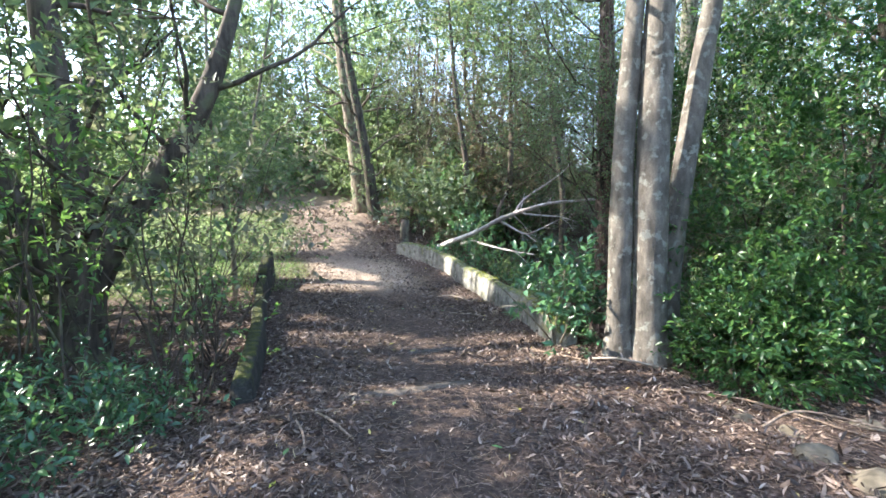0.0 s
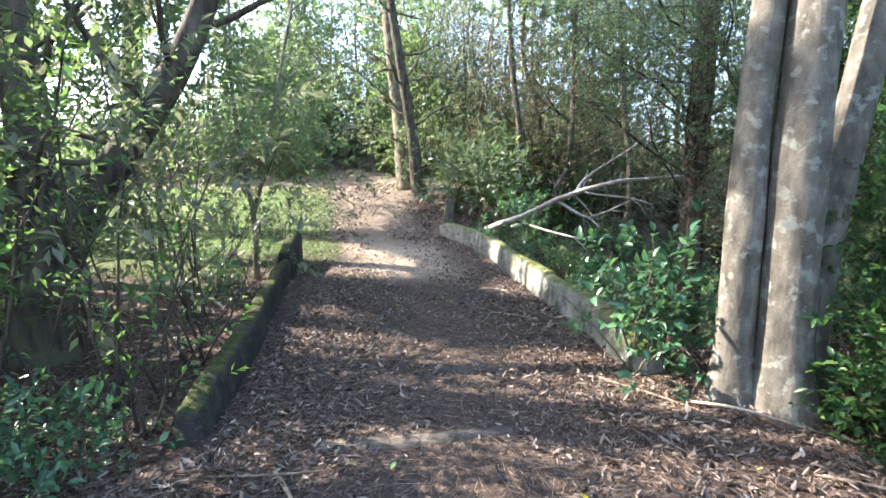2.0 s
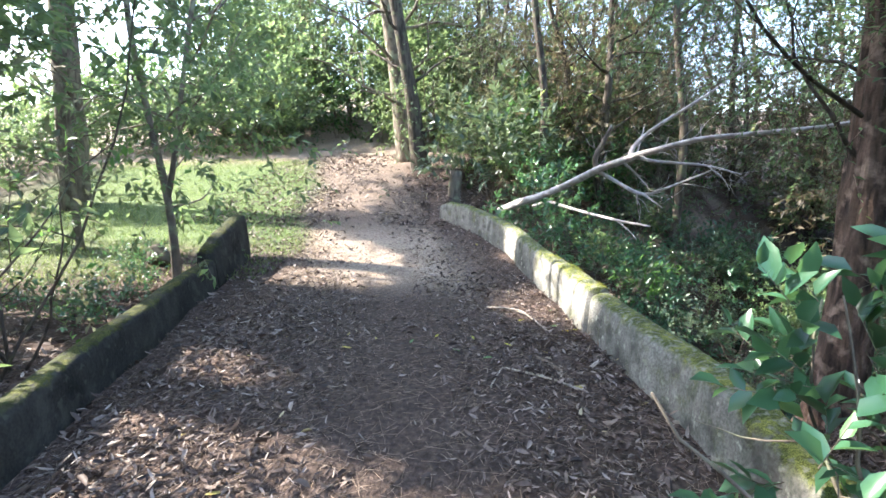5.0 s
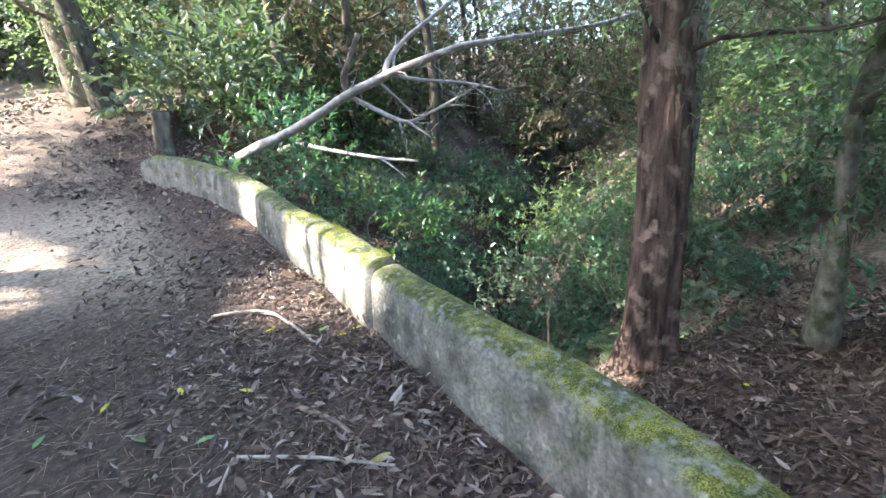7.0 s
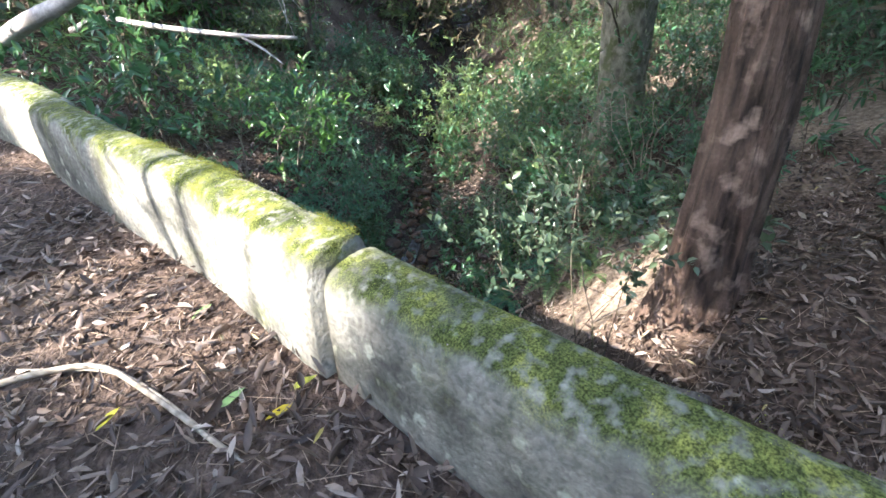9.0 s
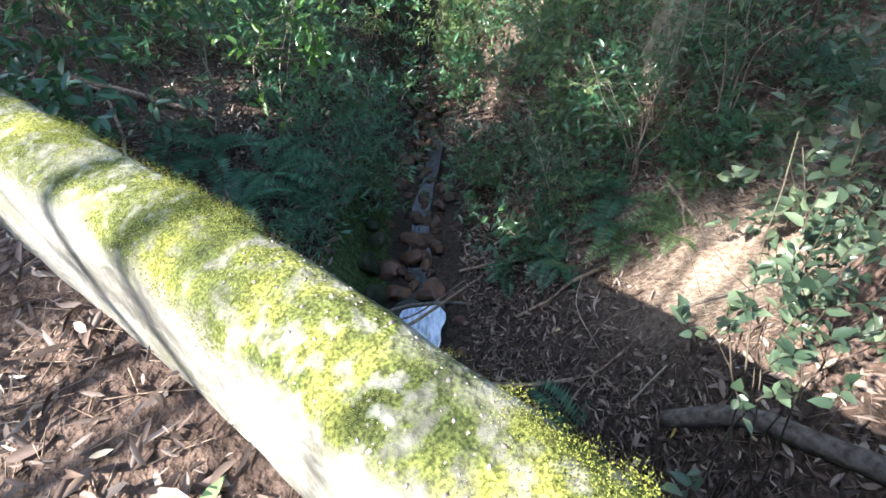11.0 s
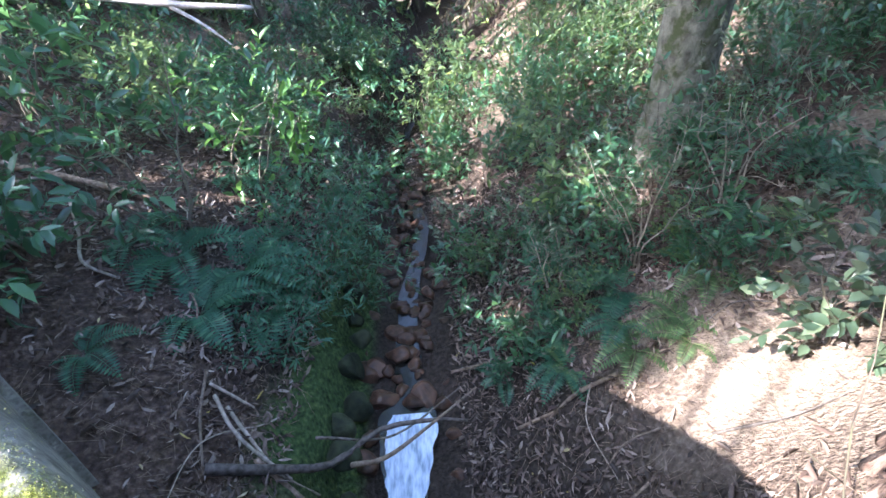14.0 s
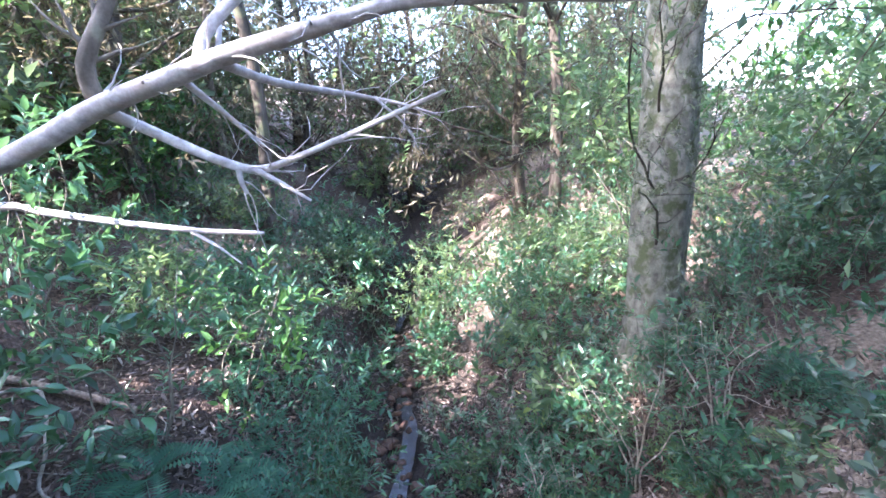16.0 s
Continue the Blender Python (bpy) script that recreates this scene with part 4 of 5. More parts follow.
def far_wood():
    r = np.random.RandomState(5)
    kinds = [("green_tree", BARK_MID, TREE_LEAF, "leafy green tree in the surrounding wood", 0.25, 0.45, 0.1), ("olive_tree", BARK_MID, OLIVE_LEAF, "wispy olive-green tree in the wood", 0.17, 0.26, 0.4), ("brown_conifer", BARK_DARK, BROWN_LEAF, "feathery brown-green conifer in the wood", 0.15, 0.26, 0.3)]
    protos, made = [], []
    for k, (n, bark, leaf, label, size, slim, hang) in enumerate(kinds):
        for v in range(2):
            h = 9.0 + 2 * v
            x, y = (-24 - 5 * k, -22 - 6 * v)
            t = tree(n, (x, y, ground_at(x, y)), [(0, 0, -0.3), (0.12, 0.05, 1.4), (r.uniform(-0.5, 0.3), 0.25, h * 0.3), (r.uniform(-0.2, 0.8), -0.2, h * 0.55), (r.uniform(-1.1, 1.1), 0.3, h)], [0.15, 0.11, 0.09, 0.06, 0.02], bark, leaf, label, 300 + 10 * k + v,
                     limbs=24, limb_from=0.06, limb_len=2.3, twigs=(680, 700, 760)[k], per=(8, 10, 10)[k], twig=0.55, size=size * 1.05, slim=slim, scatter=0.55, hang=hang, sides=8, clear=False, sub=1, far=True, limb_r=0.035)
            protos.append(t)
    low = []
    for v, leaf in enumerate((TREE_LEAF, HEDGE_LEAF, GREY_LEAF)):
        x, y = -20 - 4 * v, -16
        low.append(shrub("undergrowth_bush", (x, y, ground_at(x, y)), 2.2, 1.4, leaf, "leafy undergrowth bush at the wood's edge", 340 + v, stems=4, twigs=150, per=8, twig=0.4, size=0.195, slim=0.45, scatter=0.42, low=0.05, brush=False))

    def blocked(x, y, margin):
        s, d = stream_frame(np.array(x), np.array(y))
        c = path_centre(y)
        lawn = -15.5 < x < c + 1.6 + margin and 9 < y < 22
        path = abs(x - c) < 2.3 + margin and y < 24
        gully = abs(d) < (2.2 if s < 9 else 1.0) + margin and -3 < s < 14
        return lawn or path or gully

    for _ in range(6000):
        if len(made) >= 80:
            break
        x, y = r.uniform(-30, 26), r.uniform(3, 36)
        if (x - 0) ** 2 + (y - 9) ** 2 > 27 ** 2 or blocked(x, y, 0.8) or (-6.5 < x < 8.0 and y < 14.8):
            continue
        if any((x - p[0]) ** 2 + (y - p[1]) ** 2 < 1.9 ** 2 for p in made):
            continue
        if x > 1.5 and y > 12.5 and r.rand() < 0.5 or (x > 7.5 and y < 17 and r.rand() < 0.88):
            continue
        k = r.choice([2, 3, 4, 5, 0, 1], p=[0.22, 0.22, 0.2, 0.2, 0.08, 0.08]) if x > -2.5 else r.choice([0, 1, 2, 3], p=[0.4, 0.4, 0.1, 0.1])
        z = ground_at(x, y)
        if x < 1 and not clear_of_gaps(x, y, z + 1, z + 12, 1.7):
            continue
        sc = r.uniform(0.8, 1.25)
        copy_thing(protos[k], pose(x, y, z, 0, 0, r.uniform(0, 360)) @ Matrix.Diagonal((sc, sc, sc * r.uniform(0.9, 1.2), 1)))
        made.append((x, y))
    for k in range(12):
        a = radians(195 + k * 13)
        x, y = 15 * math.cos(a), 2 + 13 * math.sin(a)
        copy_thing(protos[k % 4], pose(x, y, ground_at(x, y), 0, 0, 40 * k))
    spots = []
    for _ in range(9000):
        if len(spots) >= 165:
            break
        x, y = r.uniform(-22, 20), r.uniform(0, 28)
        s, d = stream_frame(np.array(x), np.array(y))
        if (-4.0 < d < 5.0 and -2 < s < 7) or (x > 1.5 and y > 12.5 and r.rand() < 0.4) or blocked(x, y, 0.5) or (-5.2 < x < 5.6 and y < 13.5) or (x > 2.2 and x < 7 and y < 9.5):
            continue
        if any((x - p[0]) ** 2 + (y - p[1]) ** 2 < 1.15 ** 2 for p in spots):
            continue
        spots.append((x, y))
        sc = r.uniform(0.55, 1.4) * (1.25 if y > 21 and x < -1 else 1.0)
        copy_thing(low[r.choice([0, 1, 2], p=[0.55, 0.2, 0.25])], pose(x, y, ground_at(x, y), 0, 0, r.uniform(0, 360)) @ Matrix.Diagonal((sc, sc, sc, 1)))


far_wood()

# unseen tall trees added beyond the path's edge so their crowns shade it
for k, (x, y) in enumerate([(-9.5, 3.0), (-10.5, 8.5), (-8.0, -1.5), (-13.5, 5.5), (-15.5, 11.0), (-6.5, 1.0)]):
    tree("tall_canopy_tree", g(x, y), [(0, 0, -0.3), (0.2, 0.1, 3), (0.5, 0.2, 7), (0.6, 0.1, 11.5)], [0.3, 0.24, 0.18, 0.05], BARK_MID, TREE_LEAF,
         "unseen tall leafy tree added to shade the path", 400 + k, limbs=18, limb_from=0.36, limb_len=4.2, twigs=1150, per=8, twig=0.6, size=0.17, slim=0.5, scatter=0.75, group="canopy trees", far=True)

# trees added on the right so that their crowns darken the gully
for k, (x, y) in enumerate([(8.2, 8.6), (9.0, 14.8), (4.6, 18.4), (0.8, 18.2)]):
    tree("bank_tree", g(x, y), [(0, 0, -0.3), (0.15, 0.1, 3), (-0.2, 0.2, 6), (-0.5, 0.1, 10.5)], [0.14, 0.11, 0.09, 0.03], BARK_DARK, TREE_LEAF,
         "slim dark leafy tree added to shade the gully bank", 430 + k, limbs=22, limb_from=0.42, limb_len=4.0, twigs=1500, per=8, twig=0.55, size=0.15, slim=0.48, scatter=0.7, group="bank trees", far=True)

# added trees, mostly out of view, whose high crowns shade wall and gully
for k, (x, y) in enumerate([(-13.8, 10.7), (-11.4, 9.6), (-15.2, 15.4), (-12.0, 6.6), (-9.2, 8.3), (-11.6, 15.5), (-14.4, 13.0)]):
    tree("towering_tree", g(x, y), [(0, 0, -0.3), (0.2, 0.1, 4), (0.5, 0.2, 10), (0.6, 0.1, 16)], [0.36, 0.3, 0.22, 0.05], BARK_MID, TREE_LEAF,
         "towering leafy tree added beyond the lawn for shade", 450 + k, limbs=26, limb_from=0.42, limb_len=4.2, twigs=1900, per=8, twig=0.65, size=0.27, slim=0.5, scatter=0.85, group="towering trees", far=True)

# ---- bushes by the path ----
hedge("clipped_green_bush", g(4.6, 6.3), [(-0.9, -0.9, 1.2, 1.1, 1.3), (0.2, -1.2, 1.8, 1.4, 1.9), (0.6, 0.2, 2.4, 1.6, 2.3), (-0.6, 0.6, 2.6, 1.1, 1.6), (1.8, -1.6, 1.6, 1.4, 2.2), (0.4, -0.6, 4.2, 1.5, 1.5)], HEDGE_LEAF,
      "dense bright green leafy bush beside the path", 501, 4700, 0.085, 0.5, 7)
hedge("low_green_bush", g(3.05, 4.45), [(0, 0, 0.42, 0.55, 0.5), (0.6, 0.2, 0.5, 0.55, 0.55), (-0.25, 0.25, 0.3, 0.4, 0.4), (0.2, 0.5, 0.7, 0.5, 0.5)], HEDGE_LEAF, "low bright green bush in front of the taller one", 502, 1300, 0.075, 0.48)
shrub("broad_leaved_shrub", g(1.45, 6.0), 1.25, 0.55, BROAD_LEAF, "broad-leaved shrub leaning over the parapet wall", 503, stems=10, twigs=190, per=6, twig=0.17, size=0.12, slim=0.55, fine=True, scatter=0.15, lean=(0.05, 0.05), low=0.1, least_x=0.95, most_y=6.4, group="broad shrubs")
for k, (x, y, h, w) in enumerate([(-2.8, 5.25, 2.1, 0.8), (-3.0, 5.95, 1.9, 0.7), (-3.4, 6.8, 2.2, 0.8), (-3.6, 4.9, 2.3, 0.9), (-4.2, 7.8, 2.0, 0.9), (-2.5, 4.6, 1.2, 0.5), (-3.3, 5.4, 2.4, 0.9), (-5.6, 4.8, 2.8, 1.2), (-4.3, 4.6, 2.6, 1.0), (-3.1, 6.2, 3.7, 1.0), (-4.1, 7.5, 4.2, 1.2), (-3.6, 4.4, 3.8, 1.1), (-5.1, 6.9, 4.4, 1.4), (-3.0, 5.0, 3.4, 0.8)]):
    shrub("thin_sapling", g(x, y), h, w, (TREE_LEAF, OLIVE_LEAF, LIGHT_LEAF)[k % 3], "thin-stemmed sapling with sparse leaves behind the wall", (510 if k < 9 else 700) + k, stems=3, twigs=42 if k < 9 else 100, per=6, twig=0.24, size=0.085 if k < 9 else 0.11, slim=0.42, scatter=0.22, low=0.5, stem_r=0.015, group="saplings behind the wall", bark=BARK_DARK)
# unseen upper crown added to this sapling, to shade the wall and gully
tree("forked_sapling", g(-4.8, 10.6), [(0, 0, -0.1), (0.02, 0, 0.7), (-0.02, 0, 1.4), (-0.2, 0.05, 2.4), (-0.4, 0.1, 4), (-0.5, 0.4, 7.0), (-0.5, 0.9, 10.2)], [0.075, 0.055, 0.05, 0.045, 0.04, 0.03, 0.012], BARK_MID, TREE_LEAF,
     "slender forked sapling tree at the lawn's edge", 520, limbs=20, limb_from=0.27, limb_len=2.4, twigs=1700, per=8, twig=0.4, size=0.12, slim=0.42, scatter=0.5, limb_r=0.018,
     stems=(([(0.0, 0, 1.3), (0.15, 0.0, 1.8), (0.35, 0.05, 2.8), (0.6, 0.3, 4.5), (0.9, 0.8, 7.0), (1.0, 1.4, 9.6)], [0.04, 0.038, 0.034, 0.03, 0.025, 0.01]),))
# crown made taller and wider above the view, to keep sun off the gully
tree("leaning_sapling", g(-8.2, 12.3), [(0, 0, -0.1), (0.0, 0, 1), (0.1, 0.05, 2.4), (0.3, 0.1, 4), (0.5, 0.2, 8), (0.3, 0.3, 13.5)], [0.07, 0.06, 0.055, 0.05, 0.04, 0.015], BARK_MID, TREE_LEAF,
     "slim tall sapling tree on the lawn", 521, limbs=26, limb_from=0.3, limb_len=3.3, twigs=3800, per=8, twig=0.5, size=0.21, slim=0.48, scatter=0.6, limb_r=0.02, far=True)
for k, (x, y, h) in enumerate([(-2.9, 3.75, 0.4), (-3.4, 3.4, 0.5), (-3.9, 3.9, 0.55), (-2.6, 3.25, 0.3), (-4.4, 3.4, 0.6), (-3.3, 4.3, 0.4), (-2.6, 4.2, 0.3), (-4.8, 4.3, 0.6), (-3.0, 2.9, 0.35), (-3.7, 2.8, 0.4), (-5.2, 10.0, 0.3), (-5.6, 9.2, 0.35), (-4.6, 9.0, 0.25), (-5.9, 11.2, 0.35)]):
    shrub("low_glossy_plant", g(x, y), h, 0.45, BROAD_LEAF, "low dark glossy-leaved plant in leaf litter", 530 + k, stems=5, twigs=75, per=6, twig=0.14, size=0.075, slim=0.45, fine=True, scatter=0.13, low=0.05, stem_r=0.006, group="glossy plants")
weeds = np.random.RandomState(91)
for k in range(20):
    x, y = weeds.uniform(-7.6, -4.6), weeds.uniform(8.6, 12.0)
    shrub("yellow_green_weed", g(x, y), weeds.uniform(0.2, 0.4), 0.25, (FERN_PALE, GRASS)[k % 2], "yellow-green weed in the rough behind the wall", 800 + k, stems=4, twigs=26, per=5, twig=0.1, size=0.055, slim=0.4, scatter=0.1, low=0.05, stem_r=0.004, group="rough weeds", brush=False)
rock("lawn_edge_boulder", g(-5.9, 11.6, 0.1), 0.33, ROCK, "mossy grey boulder at the lawn's edge", "rock", "", 19, 0.8)

# ---- plants of the gully ----
shrub("grey_leaved_bush", g(2.15, 8.9), 1.75, 0.4, GREY_LEAF, "small-leaved grey-green bush in the gully", 540, stems=6, twigs=900, per=8, twig=0.14, size=0.042, slim=0.6, fine=True, scatter=0.15, low=0.55, stem_r=0.006, bark=BARK_DARK, lean=(-0.16, 0.0), least_x=1.4, most_x=2.25, most_y=9.2, least_z=-0.05)
shrub("wavy_leaved_shrub", g(4.0, 9.42), 0.8, 0.4, GREY_LEAF, "pale wavy-leaved shrub below the wall", 541, stems=5, twigs=60, per=6, twig=0.15, size=0.1, slim=0.6, fine=True, scatter=0.1, low=0.3, stem_r=0.007, group="wavy shrubs")
shrub("willow_leaved_plant", g(2.75, 13.0), 0.9, 0.4, BROAD_LEAF, "narrow-leaved plant leaning over the stream", 543, stems=8, twigs=110, per=8, twig=0.17, size=0.085, slim=0.25, fine=True, scatter=0.1, low=0.1, stem_r=0.006, lean=(0.15, -0.15), group="stream plants")
shrub("willow_leaved_plant", g(3.1, 13.6), 0.7, 0.4, BROAD_LEAF, "narrow-leaved plant leaning over the stream", 544, stems=7, twigs=80, per=8, twig=0.17, size=0.085, slim=0.25, fine=True, scatter=0.1, low=0.1, stem_r=0.006, group="stream plants")
for k, (s, d, h) in enumerate([(1.5, -0.85, 0.5), (1.9, -0.8, 0.6), (2.4, -0.75, 0.7), (2.9, -0.7, 0.6), (1.1, -0.95, 0.35), (2.2, -1.2, 0.6)]):
    x, y = S0[0] + s * math.sin(SA) + d * math.cos(SA), S0[1] + s * math.cos(SA) - d * math.sin(SA)
    shrub("willow_leaved_plant", g(x, y), h, 0.3, FERN_LEAF, "narrow-leaved plant hanging over the mossy stream edge", 570 + k, stems=6, twigs=60, per=8, twig=0.15, size=0.075, slim=0.26, fine=True, scatter=0.08, low=0.1, stem_r=0.005, lean=(0.35, -0.28), group="stream plants")
for k, (x, y, h, w, n) in enumerate([(1.55, 13.6, 1.5, 0.6, 40), (2.35, 13.95, 1.5, 0.5, 45), (1.0, 14.6, 2.0, 0.7, 70), (0.55, 13.5, 1.2, 0.6, 70), (0.9, 15.6, 2.3, 0.8, 110), (0.2, 13.2, 0.9, 0.5, 70), (-0.3, 14.3, 1.0, 0.5, 80)]):
    shrub("bare_stemmed_shrub", g(x, y), h, w, LIGHT_LEAF if k == 1 else BROAD_LEAF, "bare-stemmed shrub with broad light-green leaves", 550 + k, stems=4, twigs=n, per=5, twig=0.18, size=0.15, slim=0.42, fine=True, scatter=0.13, low=0.4, stem_r=0.011, bark=BARK_MID, group="bank shrubs", wander=0.2)
for k, (x, y, h, w, n) in enumerate([(4.35, 10.8, 1.25, 0.7, 14), (4.9, 10.4, 1.2, 0.6, 40), (3.9, 11.3, 0.7, 0.5, 60)]):
    shrub("pale_twiggy_shrub", g(x, y), h, w, GREY_LEAF, "pale twiggy shrub with few leaves on the bank", 560 + k, stems=5, twigs=n, per=4, twig=0.16, size=0.07, slim=0.4, fine=True, scatter=0.1, low=0.5, stem_r=0.01, bark=STICK_PALE, group="twiggy shrubs", wander=0.18)


def undergrowth():
    """Small leafy plants all over the banks, from a few kinds."""
    r = np.random.RandomState(31)
    kinds = []
    for v, (leaf, h, size, slim, n) in enumerate([(BROAD_LEAF, 0.4, 0.11, 0.4, 26), (GREY_LEAF, 0.5, 0.07, 0.45, 44), (BROAD_LEAF, 0.7, 0.125, 0.32, 34), (FERN_LEAF, 0.35, 0.08, 0.35, 36), (TREE_LEAF, 1.0, 0.095, 0.38, 60)]):
        kinds.append(shrub("bank_plant", g(6.0 + 0.4 * v, 12.4 + 0.3 * v), h, h * 0.7, leaf, "small leafy plant on the shaded stream bank", 600 + v, stems=4, twigs=n, per=6, twig=0.13, size=size, slim=slim, fine=size > 0.07, scatter=0.1, low=0.1, stem_r=0.005, group="bank plants", brush=False))
    n = 0
    for _ in range(6000):
        if n >= 185:
            break
        s, d = (r.uniform(-0.5, 10), r.uniform(-4.5, 6.5)) if n < 150 else (r.uniform(2.5, 8), r.uniform(-3, 3))
        x, y = S0[0] + s * math.sin(SA) + d * math.cos(SA), S0[1] + s * math.cos(SA) - d * math.sin(SA)
        if abs(d) < 0.5 or x - wall_x(np.array(y), RIGHT_LINE) < 0.5 or y < 7.6 or (s < 1.2 and 0 < d < 3.1) or (s < 0.8 and d < 0) or (s < 2.4 and -0.5 > d > -1.6):
            continue
        dense = 0.9 if s > 2 else 0.4
        if r.rand() > dense:
            continue
        sc = r.uniform(0.6, 1.35)
        copy_thing(kinds[r.choice(5, p=[0.25, 0.2, 0.2, 0.2, 0.15])], pose(x, y, ground_at(x, y), r.uniform(-10, 10), r.uniform(-10, 10), r.uniform(0, 360)) @ Matrix.Diagonal((sc, sc, sc, 1)))
        n += 1
    n = 0
    while n < 48:
        s, d = r.uniform(0.75, 3.0), r.uniform(0.7, 3.6)
        x, y = S0[0] + s * math.sin(SA) + d * math.cos(SA), S0[1] + s * math.cos(SA) - d * math.sin(SA)
        if math.hypot(x - 3.5, y - 9.45) < 0.8 or s + 0.35 * d < 1.5:
            continue
        sc = r.uniform(0.5, 0.95)
        copy_thing(kinds[r.choice(5, p=[0.35, 0.15, 0.2, 0.25, 0.05])], pose(x, y, ground_at(x, y), r.uniform(-10, 10), r.uniform(-10, 10), r.uniform(0, 360)) @ Matrix.Diagonal((sc, sc, sc, 1)))
        n += 1
    n = 0
    while n < 75:
        s, d = r.uniform(4.2, 10.5), r.uniform(-2.2, 2.4)
        x, y = S0[0] + s * math.sin(SA) + d * math.cos(SA), S0[1] + s * math.cos(SA) - d * math.sin(SA)
        if abs(d) < 0.22 and s < 7:
            continue
        sc = r.uniform(0.6, 1.5)
        copy_thing(kinds[r.choice(5, p=[0.15, 0.25, 0.2, 0.2, 0.2])], pose(x, y, ground_at(x, y), r.uniform(-12, 12), r.uniform(-12, 12), r.uniform(0, 360)) @ Matrix.Diagonal((sc, sc, sc, 1)))
        n += 1


undergrowth()
for k, (x, y, h) in enumerate([(4.75, 10.9, 1.1), (5.1, 10.6, 1.2), (5.25, 11.2, 1.0), (4.5, 11.3, 0.9), (5.6, 10.3, 1.0), (6.2, 10.7, 1.3), (5.0, 11.7, 1.0)]):
    shrub("blue_green_shrub", g(x, y), h, 0.6, BROAD_LEAF, "blue-green leafy shrub before the mottled tree", 650 + k, stems=5, twigs=55, per=6, twig=0.18, size=0.085, slim=0.4, fine=True, scatter=0.14, low=0.15, stem_r=0.007, group="blue-green shrubs")


blue = [o for o in scene.objects if o.name.startswith("blue_green_shrub") and o.parent is None]
br = np.random.RandomState(95)
for k in range(34):
    x, y = br.uniform(5.6, 10.0), br.uniform(8.6, 13.5)
    if math.hypot(x - 5.75, y - 11.35) < 0.6:
        continue
    sc = br.uniform(0.6, 1.2)
    copy_thing(blue[k % len(blue)], pose(x, y, ground_at(x, y), 0, 0, br.uniform(0, 360)) @ Matrix.Diagonal((sc, sc, sc, 1)))


# ---- dead branch over the gully ----
def dead_branch():
    rt = np.random.RandomState(88)
    o = np.array([0.2, 14.35, 0.75])
    top = thing("fallen_branch", o, "bleached bare fallen branch leaning over the gully", "branch")

    def limb(pts, r0, r1, seed, n=18, mat=DEAD_WOOD):
        p = smooth_line(pts, n) - o
        wood = mesh_object("limb", *tube(p, np.linspace(r0, r1, n), 9, 0.16, seed), mat, top)
        for _ in range(int(n * 0.5)):
            j = rt.randint(n // 3, n - 1)
            l2, r2 = grow(rt, p[j], unit(p[j] - p[j - 1]) + rt.normal(size=3) * 0.7, rt.uniform(0.12, 0.5), max(0.004, r1 * 0.5), 0.002, 6, 0.25, -0.02)
            mesh_object("twig", *tube(l2, r2, 4), mat, wood)
    limb([(-0.15, 14.75, 0.72), (0.29, 14.2, 0.94), (0.63, 13.78, 1.08), (1.15, 13.11, 1.36), (1.5, 12.68, 1.58), (1.8, 12.3, 1.71), (1.98, 12.07, 1.79), (2.24, 11.77, 1.87), (2.46, 11.5, 1.94), (2.64, 11.3, 1.98), (3.2, 11.0, 2.02), (3.9, 10.8, 2.08), (4.4, 10.6, 2.2)], 0.085, 0.018, 1, 48)
    limb([(1.9, 12.2, 1.74), (2.0, 12.3, 1.95), (2.25, 12.2, 2.2), (2.6, 12.0, 2.45), (3.0, 11.8, 2.75), (3.3, 11.7, 3.1)], 0.04, 0.008, 2)
    limb([(1.5, 12.72, 1.56), (1.68, 12.71, 1.47), (2.04, 12.44, 1.24), (2.24, 12.39, 1.19), (2.4, 12.1, 1.28), (2.6, 11.75, 1.42), (2.8, 11.3, 1.58)], 0.04, 0.011, 3, 24)
    limb([(2.18, 12.4, 1.2), (2.3, 12.28, 1.1), (2.42, 12.15, 0.99)], 0.022, 0.008, 4, 8)
    limb([(1.98, 12.1, 1.76), (2.35, 12.3, 1.7), (3.01, 12.4, 1.64), (3.25, 12.25, 1.58), (3.47, 12.07, 1.49)], 0.03, 0.008, 5)
    limb([(3.1, 12.35, 1.62), (3.3, 12.3, 1.45), (3.4, 12.25, 1.25)], 0.013, 0.005, 15, 8)
    limb([(1.85, 12.35, 1.7), (2.05, 12.3, 1.5), (2.19, 12.2, 1.33)], 0.02, 0.008, 6, 10)
    limb([(1.5, 12.75, 1.6), (1.48, 12.7, 1.8), (1.6, 12.65, 2.05), (1.72, 12.66, 2.3)], 0.05, 0.035, 7, 10, BARK_MID)
    limb([(2.0, 12.2, 1.78), (2.1, 12.4, 2.0), (2.17, 12.5, 2.25)], 0.02, 0.008, 8, 8)
    limb([(2.1, 12.42, 1.22), (2.1, 12.4, 1.12), (2.12, 12.38, 1.05)], 0.02, 0.012, 9, 6)
    q = thing("bare_pole", (0.6, 15.7, 0.5), "bare bleached pole over the bank", "branch")
    for k, (pts, r0, r1) in enumerate([([(0.6, 15.7, 0.75), (0.94, 15.4, 0.86), (1.3, 15.05, 0.77), (1.68, 14.67, 0.68), (2.24, 14.12, 0.57), (2.5, 13.9, 0.54), (2.71, 13.75, 0.51)], 0.042, 0.018), ([(2.2, 14.15, 0.56), (2.35, 13.95, 0.42), (2.49, 13.79, 0.25)], 0.02, 0.007)]):
        mesh_object("limb", *tube(smooth_line(pts, 20) - np.array([0.6, 15.7, 0.5]), np.linspace(r0, r1, 20), 8, 0.15, 60 + k), DEAD_WOOD, q)


